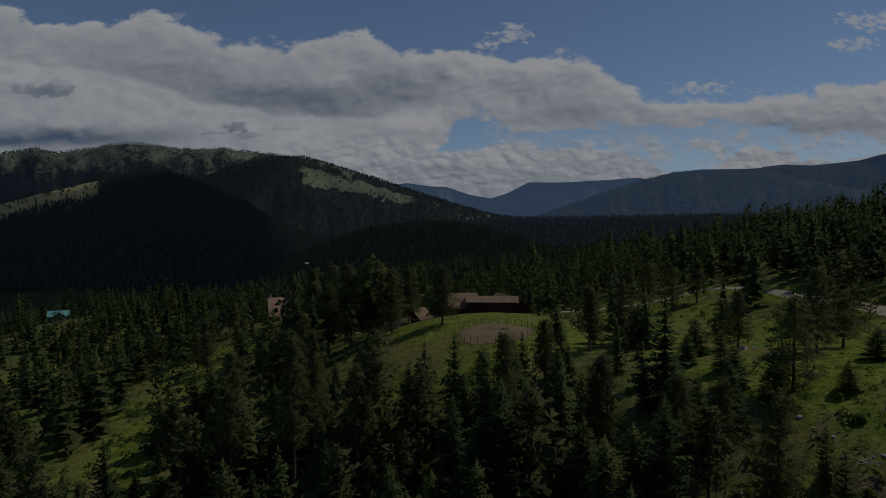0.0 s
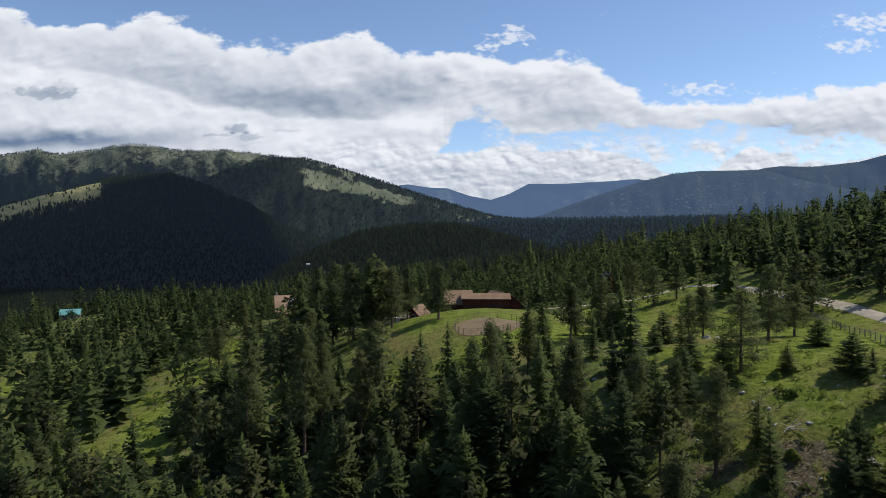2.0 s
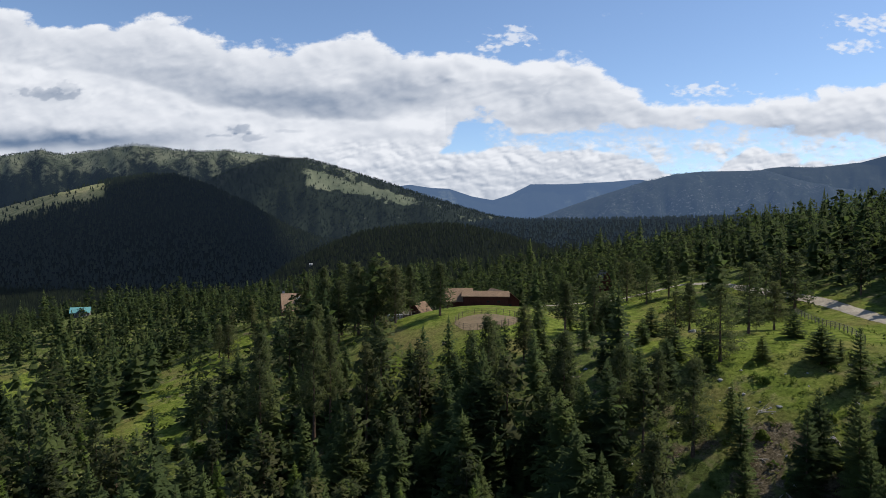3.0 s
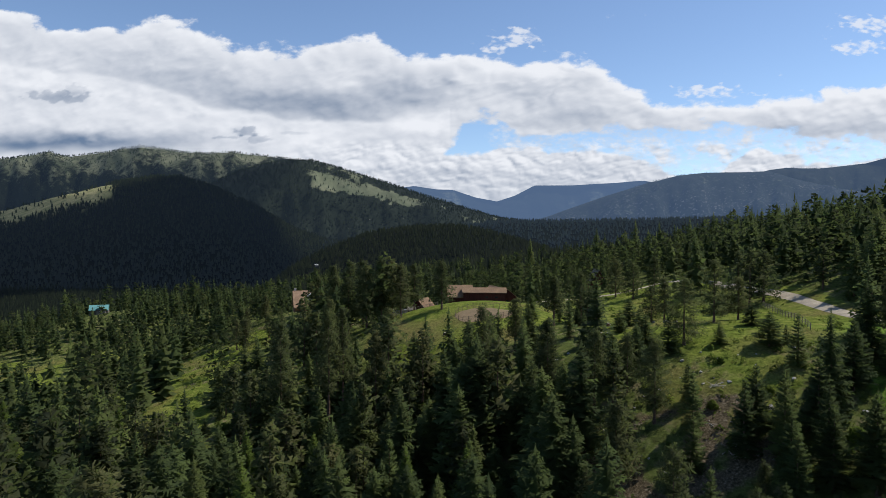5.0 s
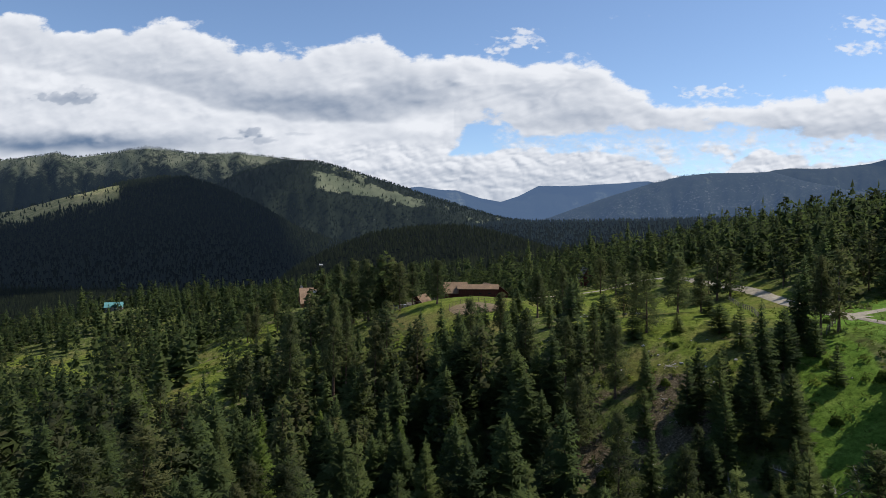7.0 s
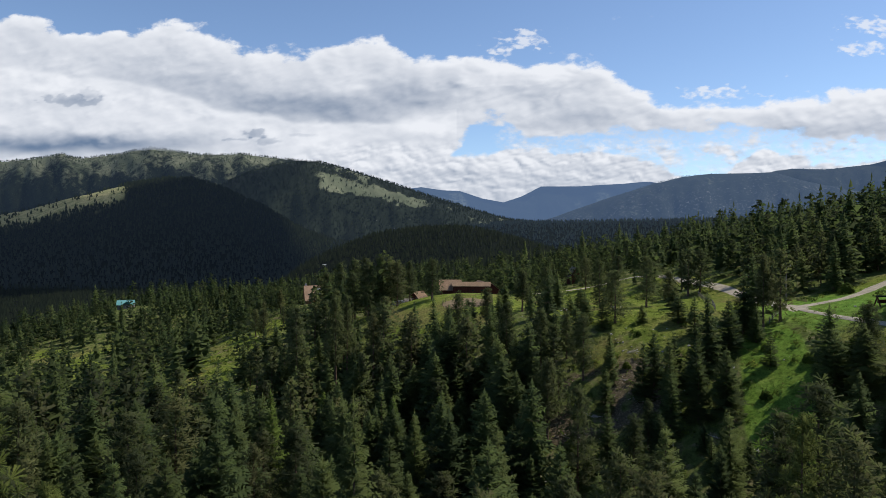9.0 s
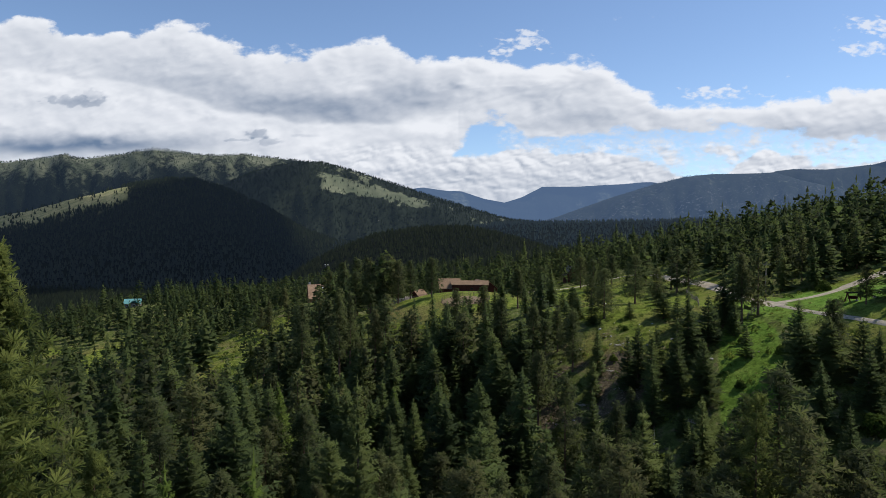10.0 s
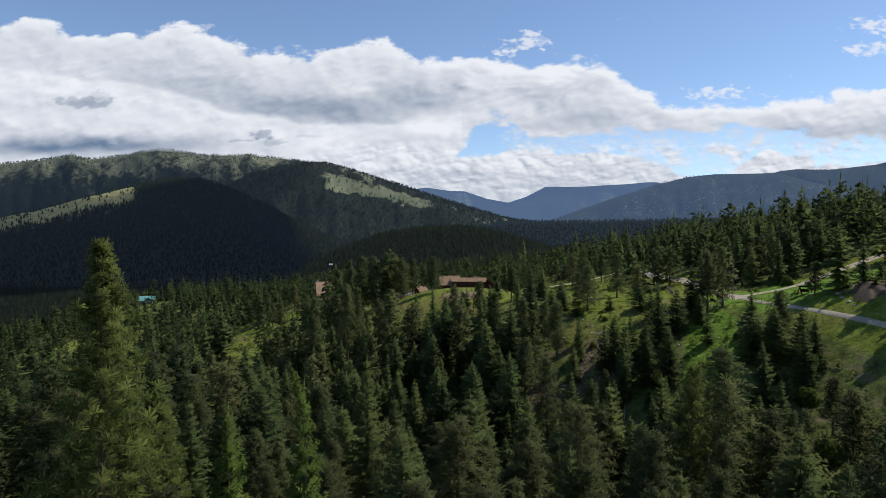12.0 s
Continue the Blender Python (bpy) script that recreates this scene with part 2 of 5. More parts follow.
def surface(t, colour, rough=0.9, bump=None, strength=0.3, distance=0.05, specular=0.2, metal=0.0):
    p = t.nodes.new("ShaderNodeBsdfPrincipled")
    if isinstance(colour, bpy.types.NodeSocket):
        t.links.new(colour, p.inputs["Base Color"])
    else:
        p.inputs["Base Color"].default_value = (*colour, 1)
    p.inputs["Roughness"].default_value = rough
    p.inputs["Specular IOR Level"].default_value = specular
    p.inputs["Metallic"].default_value = metal
    if bump is not None:
        b = node(t, "ShaderNodeBump", {"Height": bump, "Strength": strength, "Distance": distance})
        t.links.new(b.outputs[0], p.inputs["Normal"])
    return p.outputs[0]


def ground_look(t):
    cover = node(t, "ShaderNodeAttribute", attribute_name="cover")
    split = node(t, "ShaderNodeSeparateColor", {0: cover.outputs["Color"]})
    big, mid, fine = tex(t, 0.045), tex(t, 0.4, 5), tex(t, 3.0, 6, 0.65)
    grass = ramp(t, mid.outputs[0], [(0.3, (0.070, 0.095, 0.016)), (0.5, (0.118, 0.155, 0.025)), (0.7, (0.19, 0.205, 0.048))])
    dry = ramp(t, fine.outputs[0], [(0.3, (0.11, 0.09, 0.035)), (0.7, (0.20, 0.15, 0.07))])
    dryness = ramp(t, big.outputs[0], [(0.50, (0.05, 0.05, 0.05)), (0.66, (0.75, 0.75, 0.75))])
    meadow = mix(t, dryness, grass, dry)
    lush = node(t, "ShaderNodeAttribute", attribute_name="lush").outputs["Fac"]
    meadow = mix(t, lush, meadow, ramp(t, mid.outputs[0], [(0.3, (0.062, 0.130, 0.017)), (0.7, (0.135, 0.245, 0.04))]))
    litter = ramp(t, mid.outputs[0], [(0.3, (0.05, 0.055, 0.02)), (0.5, (0.095, 0.12, 0.032)), (0.68, (0.16, 0.14, 0.075))])
    soil = ramp(t, fine.outputs[0], [(0.3, (0.055, 0.045, 0.026)), (0.55, (0.12, 0.095, 0.06)), (0.75, (0.24, 0.21, 0.17))])
    far_grass = ramp(t, big.outputs[0], [(0.35, (0.13, 0.14, 0.065)), (0.6, (0.23, 0.215, 0.115))])
    edge = maths(t, "ADD", split.outputs[0], maths(t, "MULTIPLY", maths(t, "SUBTRACT", mid.outputs[0], 0.5), 0.9))
    c = mix(t, maths(t, "MULTIPLY", maths(t, "SUBTRACT", edge, 0.3), 3.0, True), litter, meadow)
    edge = maths(t, "ADD", split.outputs[1], maths(t, "MULTIPLY", maths(t, "SUBTRACT", mid.outputs[0], 0.5), 1.2))
    c = mix(t, maths(t, "MULTIPLY", maths(t, "SUBTRACT", edge, 0.35), 3.0, True), c, soil)
    # Floor under the far woods: shade put into its near-black colour.
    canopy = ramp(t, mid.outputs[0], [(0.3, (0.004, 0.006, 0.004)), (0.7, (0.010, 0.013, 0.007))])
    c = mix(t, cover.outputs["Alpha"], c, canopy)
    c = mix(t, split.outputs[2], c, far_grass)
    c = mix(t, 0.5, c, mix(t, 1.0, c, ramp(t, fine.outputs[0], [(0.25, (0.45, 0.45, 0.45)), (0.75, (1.4, 1.4, 1.4))]), "MULTIPLY"))
    clump = tex(t, 1.3, 4, 0.6)
    c = mix(t, 0.7, c, mix(t, 1.0, c, ramp(t, clump.outputs[0], [(0.34, (0.45, 0.47, 0.42)), (0.5, (1.0, 1.0, 1.0)), (0.68, (1.35, 1.3, 1.3))]), "MULTIPLY"))
    # painted haze: this share of the ground's surface glows blue
    haze = node(t, "ShaderNodeAttribute", attribute_name="haze").outputs["Fac"]
    return haze_glow(t, surface(t, c, 0.95, fine.outputs[0], 0.7, 0.25, 0.02), haze)


def haze_glow(t, shader, amount):
    """Mixes in a blue glow that paints distance haze on ridges, woods and ground."""
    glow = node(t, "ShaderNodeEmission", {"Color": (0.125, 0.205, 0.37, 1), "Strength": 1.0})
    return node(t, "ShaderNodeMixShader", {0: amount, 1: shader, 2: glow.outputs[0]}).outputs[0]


def needles(dark, light, warm, haze=0.0, vary=True):
    def build(t):
        own = t.nodes.new("ShaderNodeObjectInfo").outputs["Random"]
        tint = node(t, "ShaderNodeAttribute", attribute_name="tint").outputs["Fac"]
        tree = maths(t, "FRACT", maths(t, "ADD", own, tint))
        leaf = t.nodes.new("ShaderNodeNewGeometry").outputs["Random Per Island"]
        c = mix(t, maths(t, "MULTIPLY", leaf, 0.8), dark, light)
        c = mix(t, ramp(t, tree, [(0.0, (0, 0, 0)), (0.55, (0.15, 0.15, 0.15)), (1.0, (0.75, 0.75, 0.75))]), c, warm)
        if vary:
            c = mix(t, 1.0, c, ramp(t, maths(t, "FRACT", maths(t, "MULTIPLY", tree, 5.7)), [(0.0, (0.58, 0.60, 0.66)), (0.4, (0.84, 0.84, 0.86)), (0.75, (1.0, 1.0, 0.95)), (1.0, (1.25, 1.22, 1.12))]), "MULTIPLY")
        shade = ramp(t, tex(t, 0.9, 3).outputs[0], [(0.3, (0.74, 0.74, 0.74)), (0.7, (1.2, 1.2, 1.2))])
        c = mix(t, 1.0, c, shade, "MULTIPLY")
        leafy = surface(t, c, 0.8, specular=0.06)
        glow = node(t, "ShaderNodeBsdfTranslucent", {"Color": mix(t, 0.5, c, (0.10, 0.14, 0.035))})
        leafy = node(t, "ShaderNodeMixShader", {0: 0.56, 1: leafy, 2: glow.outputs[0]}).outputs[0]
        return haze_glow(t, leafy, haze) if haze else leafy
    return build


def ridge_look(haze, stony=0.64, grit=0.04):
    def build(t):
        wide, fine = tex(t, 0.006, 5), tex(t, 0.035, 6, 0.7)
        bare = node(t, "ShaderNodeAttribute", attribute_name="bare").outputs["Fac"]
        bare = maths(t, "ADD", bare, maths(t, "MULTIPLY", maths(t, "SUBTRACT", fine.outputs[0], 0.5), 1.7))
        bare = maths(t, "MULTIPLY", maths(t, "SUBTRACT", bare, 0.3), 2.1, True)
        grass = ramp(t, wide.outputs[0], [(0.35, (0.09, 0.104, 0.06)), (0.62, (0.162, 0.168, 0.104))])
        wood = ramp(t, fine.outputs[0], [(0.3, (0.007, 0.011, 0.006)), (0.7, (0.018, 0.024, 0.013))])
        rock = ramp(t, tex(t, grit, 6, 0.72).outputs[0], [(stony, (0, 0, 0)), (stony + 0.08, (0.6, 0.6, 0.6))])
        rock = mix(t, 1.0, rock, ramp(t, tex(t, 0.0045, 4, 0.6).outputs[0], [(0.42, (0.08, 0.08, 0.08)), (0.62, (1, 1, 1))]), "MULTIPLY")
        c = mix(t, bare, mix(t, rock, wood, (0.27, 0.26, 0.24)), grass)
        return haze_glow(t, surface(t, c, 0.95, fine.outputs[0], 0.6, 4.0, 0.1), haze)
    return build


def bark_look(t):
    n = tex(t, 6.0, 6, 0.7)
    c = ramp(t, n.outputs[0], [(0.3, (0.045, 0.032, 0.024)), (0.55, (0.13, 0.085, 0.06)), (0.75, (0.24, 0.17, 0.125))])
    return surface(t, c, 0.95, n.outputs[0], 0.8, 0.03)


def grained(colour, other, scale=2.0, rough=0.85, stretch=(1, 1, 1), strength=0.3, metal=0.0, specular=0.2):
    def build(t):
        where = node(t, "ShaderNodeMapping", {"Vector": t.nodes.new("ShaderNodeTexCoord").outputs["Object"], "Scale": stretch})
        n, wide = tex(t, scale, 6, 0.65, where.outputs[0]), tex(t, scale * 0.13, 3)
        c = ramp(t, n.outputs[0], [(0.3, colour), (0.7, other)])
        c = mix(t, 0.5, c, mix(t, 1.0, c, ramp(t, wide.outputs[0], [(0.3, (0.55, 0.55, 0.55)), (0.7, (1.3, 1.3, 1.3))]), "MULTIPLY"))
        return surface(t, c, rough, n.outputs[0], strength, 0.02, specular, metal)
    return build


GROUND = material("ground", ground_look)
FIR_NEEDLES = material("fir_needles", needles((0.056, 0.081, 0.037), (0.120, 0.160, 0.057), (0.15, 0.176, 0.060)))
PINE_NEEDLES = material("pine_needles", needles((0.060, 0.073, 0.038), (0.126, 0.144, 0.066), (0.156, 0.150, 0.068)))
OLD_PINE_NEEDLES = material("old_pine_needles", needles((0.040, 0.056, 0.018), (0.235, 0.268, 0.072), (0.27, 0.285, 0.082), vary=False))
LARCH_NEEDLES = material("larch_needles", needles((0.062, 0.098, 0.020), (0.165, 0.23, 0.052), (0.19, 0.25, 0.055), vary=False))
SHRUB_LEAVES = material("shrub_leaves", needles((0.05, 0.085, 0.014), (0.13, 0.19, 0.03), (0.19, 0.23, 0.04)))
TUFTS = material("grass_tufts", needles((0.09, 0.13, 0.02), (0.18, 0.235, 0.04), (0.27, 0.27, 0.09), vary=False))
# Darker copies of the needle colours: crown self-shade put in for far stands.
FIR_SHADED = material("fir_stand", needles((0.032, 0.049, 0.021), (0.092, 0.128, 0.050), (0.13, 0.158, 0.055)))
PINE_SHADED = material("pine_stand", needles((0.020, 0.029, 0.015), (0.056, 0.073, 0.033), (0.085, 0.090, 0.040)))
BARK = material("bark", bark_look)
GRAVEL = material("gravel", grained((0.235, 0.20, 0.155), (0.42, 0.37, 0.29), 3.0, rough=0.95, specular=0.05))
ROOF_BROWN = material("brown_shingles", grained((0.150, 0.095, 0.056), (0.265, 0.175, 0.108), 3.0))
WALL_RED = material("dark_red_boards", grained((0.045, 0.013, 0.010), (0.10, 0.028, 0.020), 2.5, stretch=(3, 3, 0.3)))
LOG_WALL = material("log_wall", grained((0.15, 0.075, 0.035), (0.32, 0.18, 0.09), 2.5, stretch=(0.4, 0.4, 4)))
ROOF_TAN = material("tan_shingles", grained((0.235, 0.145, 0.09), (0.36, 0.24, 0.155), 3.0))
TEAL_METAL = material("teal_metal", grained((0.10, 0.27, 0.26), (0.16, 0.36, 0.34), 1.5, rough=0.4, strength=0.05, specular=0.5))
WHITE_PAINT = material("white_paint", grained((0.68, 0.68, 0.66), (0.82, 0.82, 0.80), 2.0, rough=0.6, strength=0.05))
GREY_PAINT = material("grey_paint", grained((0.26, 0.26, 0.26), (0.36, 0.36, 0.35), 2.0, rough=0.6, strength=0.05))
WEATHERED = material("weathered_wood", grained((0.10, 0.085, 0.07), (0.24, 0.21, 0.18), 4.0))
DEAD_WOOD = material("bleached_dead_wood", grained((0.22, 0.19, 0.16), (0.46, 0.42, 0.37), 4.0))
STONE = material("stone", grained((0.20, 0.19, 0.18), (0.45, 0.43, 0.41), 2.0, strength=0.6))
GLASS_DARK = material("window_glass", lambda t: surface(t, (0.02, 0.025, 0.03), 0.08, specular=0.6))
STEEL = material("galvanised_steel", grained((0.28, 0.29, 0.30), (0.42, 0.43, 0.44), 6.0, rough=0.45, strength=0.05, metal=0.7))
EARTH = material("bare_earth", grained((0.045, 0.033, 0.024), (0.11, 0.082, 0.06), 2.2, strength=0.7))
SAND = material("arena_sand", grained((0.13, 0.095, 0.05), (0.21, 0.15, 0.085), 1.6))
RAIL_BROWN = material("brown_pen_rails", grained((0.07, 0.052, 0.04), (0.14, 0.11, 0.085), 5.0, rough=0.7))


# ---- building blocks ----
def mesh_from(name, verts, faces, materials, smooth_shade=False, normals=None):
    me = bpy.data.meshes.new(name)
    verts = np.asarray(verts, np.float32)
    me.vertices.add(len(verts))
    me.vertices.foreach_set("co", verts.ravel())
    faces = np.asarray(faces, np.int32)
    n, k = faces.shape
    me.loops.add(n * k)
    me.loops.foreach_set("vertex_index", faces.ravel())
    me.polygons.add(n)
    me.polygons.foreach_set("loop_start", np.arange(0, n * k, k, dtype=np.int32))
    me.polygons.foreach_set("loop_total", np.full(n, k, np.int32))
    if smooth_shade:
        me.polygons.foreach_set("use_smooth", np.ones(n, bool))
    for m in materials:
        me.materials.append(m)
    me.update(calc_edges=True)
    if normals is not None:
        me.normals_split_custom_set_from_vertices(np.asarray(normals, np.float32))
    return me


def part(name, bm, mat, parent, label=""):
    me = bpy.data.meshes.new(name)
    bmesh.ops.recalc_face_normals(bm, faces=bm.faces)
    bm.to_mesh(me)
    bm.free()
    me.materials.append(mat)
    ob = new(name, me)
    ob.parent = parent
    return tagged(ob, label)


def thing(name, label, category, m=None, group="", kind=""):
    ob = tagged(new(name), label, category, group, kind)
    if m is not None:
        ob.matrix_world = m
    return ob


def box(bm, x0, y0, z0, x1, y1, z1, m=None):
    r = bmesh.ops.create_cube(bm, size=1)
    at = Matrix.Translation(((x0 + x1) / 2, (y0 + y1) / 2, (z0 + z1) / 2)) @ Matrix.Diagonal((x1 - x0, y1 - y0, z1 - z0, 1))
    bmesh.ops.transform(bm, matrix=(m @ at) if m is not None else at, verts=r["verts"])
    return r["verts"]


def bar(bm, a, b, r0, r1=None, sides=6):
    a, b = Vector(a), Vector(b)
    m = Matrix.Translation((a + b) / 2) @ (b - a).to_track_quat("Z", "Y").to_matrix().to_4x4()
    bmesh.ops.create_cone(bm, cap_ends=True, segments=sides, radius1=r0, radius2=r0 if r1 is None else r1, depth=(b - a).length, matrix=m)


def made(*shapes):
    """A bmesh of boxes, each x0, y0, z0, x1, y1, z1."""
    bm = bmesh.new()
    for s in shapes:
        box(bm, *s)
    return bm
# ---- ground ----
def build_ground():
    turn = np.radians(np.concatenate([np.linspace(-50, 50, 301), np.linspace(54, 306, 64)]))
    far = np.concatenate([np.linspace(2, 40, 14), np.arange(42, 420, 2.2), np.geomspace(421, 4800, 100)])
    a, r = np.meshgrid(turn, far)
    x, y = 12 + r * np.sin(a), -95 + r * np.cos(a)
    z = ground_z(x, y)
    rows, cols = a.shape
    verts = np.stack([x, y, z], -1).reshape(-1, 3)
    i, j = np.meshgrid(np.arange(rows - 1), np.arange(cols), indexing="ij")
    k = (j + 1) % cols
    faces = np.stack([i * cols + j, i * cols + k, (i + 1) * cols + k, (i + 1) * cols + j], -1).reshape(-1, 4)
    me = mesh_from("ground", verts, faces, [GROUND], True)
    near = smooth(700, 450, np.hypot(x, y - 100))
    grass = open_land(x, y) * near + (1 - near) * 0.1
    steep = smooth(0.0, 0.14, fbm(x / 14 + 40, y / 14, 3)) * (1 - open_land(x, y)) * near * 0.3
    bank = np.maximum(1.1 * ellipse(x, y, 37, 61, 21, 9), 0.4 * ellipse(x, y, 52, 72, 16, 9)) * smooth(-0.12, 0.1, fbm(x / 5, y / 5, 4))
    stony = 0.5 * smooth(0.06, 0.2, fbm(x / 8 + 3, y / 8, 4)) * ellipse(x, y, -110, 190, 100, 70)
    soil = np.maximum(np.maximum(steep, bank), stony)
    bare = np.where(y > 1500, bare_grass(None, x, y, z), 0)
    # fourth channel: how far the near-black far floor takes over
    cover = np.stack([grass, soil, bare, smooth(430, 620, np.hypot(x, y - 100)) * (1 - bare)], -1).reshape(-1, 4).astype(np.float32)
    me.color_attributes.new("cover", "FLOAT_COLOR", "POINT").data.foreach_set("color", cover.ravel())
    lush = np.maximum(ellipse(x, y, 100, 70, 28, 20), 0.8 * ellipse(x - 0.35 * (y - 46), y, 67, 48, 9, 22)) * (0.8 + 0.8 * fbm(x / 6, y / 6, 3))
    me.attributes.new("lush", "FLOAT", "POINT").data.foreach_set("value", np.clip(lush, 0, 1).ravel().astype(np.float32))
    # amount of painted haze on the ground, rising with distance ahead
    me.attributes.new("haze", "FLOAT", "POINT").data.foreach_set("value", (0.016 * smooth(900, 1400, y) + 0.03 * smooth(1700, 2300, y)).ravel().astype(np.float32))
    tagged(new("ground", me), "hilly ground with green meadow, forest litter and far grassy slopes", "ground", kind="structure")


def ribbon(name, line, width, mat, label, category="road"):
    """A gravel strip laid along a line on the plan, with uneven edges."""
    pts = []
    for (ax, ay), (bx, by) in zip(line, line[1:]):
        n = max(2, int(math.hypot(bx - ax, by - ay) / 1.2))
        pts += [(ax + (bx - ax) * k / n, ay + (by - ay) * k / n) for k in range(n)]
    pts.append(line[-1])
    p = np.array(pts)
    for _ in range(10):
        p[1:-1] = (p[:-2] + 2 * p[1:-1] + p[2:]) / 4
    d = np.gradient(p, axis=0)
    d /= np.linalg.norm(d, axis=1)[:, None]
    side = np.stack([d[:, 1], -d[:, 0]], -1)
    across = np.linspace(-1, 1, 7)
    verts = []
    for c in across:
        w = width / 2 * c * (1 + 0.5 * fbm(p[:, 0] / 5 + 30 * c, p[:, 1] / 5, 3) * abs(c))
        q = p + side * w[:, None]
        verts.append(np.stack([q[:, 0], q[:, 1], ground_z(q[:, 0], q[:, 1]) + 0.16 - 0.13 * abs(c) ** 3], -1))
    v = np.stack(verts, 1)
    n, m = v.shape[:2]
    i, j = np.meshgrid(np.arange(n - 1), np.arange(m - 1), indexing="ij")
    f = np.stack([i * m + j, i * m + j + 1, (i + 1) * m + j + 1, (i + 1) * m + j], -1).reshape(-1, 4)
    me = mesh_from(name, v.reshape(-1, 3), f, [mat], True)
    return tagged(new(name, me), label, category, kind="structure")


build_ground()
ribbon("road", ROAD, 3.9, GRAVEL, "pale gravel road through the meadow and trees")
ribbon("track", TRACK, 1.4, GRAVEL, "narrow gravel track half overgrown with grass")
ribbon("driveway", DRIVE, 3.8, GRAVEL, "pale gravel driveway branching from the road")
ribbon("barn_lane", BARN_LANE, 3.0, GRAVEL, "pale gravel lane to the barn")


# ---- far ridges ----
def build_ridge(name, ridge, left, right, haze, label, stony=0.64, grit=0.04):
    crest, far, front, back = ridge[:4]
    u = np.linspace(left, right, 190)
    ahead = np.concatenate([np.linspace(far - front, far, 70), np.linspace(far + 30, min(far + back, 4750), 8)])
    U, A = np.meshgrid(u, ahead)
    x, y = U / 1000 * A, A - 9
    z = ridge_z(ridge, x, y) - 2
    rows, cols = U.shape
    i, j = np.meshgrid(np.arange(rows - 1), np.arange(cols - 1), indexing="ij")
    f = np.stack([i * cols + j, i * cols + j + 1, (i + 1) * cols + j + 1, (i + 1) * cols + j], -1).reshape(-1, 4)
    me = mesh_from(name, np.stack([x, y, z], -1).reshape(-1, 3), f, [material(name, ridge_look(haze, stony, grit))], True)
    me.attributes.new("bare", "FLOAT", "POINT").data.foreach_set("value", bare_grass(ridge, x, y, z).ravel().astype(np.float32))
    tagged(new("backdrop_" + name, me), label, "mountain", kind="structure")


# the number before each label is that ridge's share of painted haze
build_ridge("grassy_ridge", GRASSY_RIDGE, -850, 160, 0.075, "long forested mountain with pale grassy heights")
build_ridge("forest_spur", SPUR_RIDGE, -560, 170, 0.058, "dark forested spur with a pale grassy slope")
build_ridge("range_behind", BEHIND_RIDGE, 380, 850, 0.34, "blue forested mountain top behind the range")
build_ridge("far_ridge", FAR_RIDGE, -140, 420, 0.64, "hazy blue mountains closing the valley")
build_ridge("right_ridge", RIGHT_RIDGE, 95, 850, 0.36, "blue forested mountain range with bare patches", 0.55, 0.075)


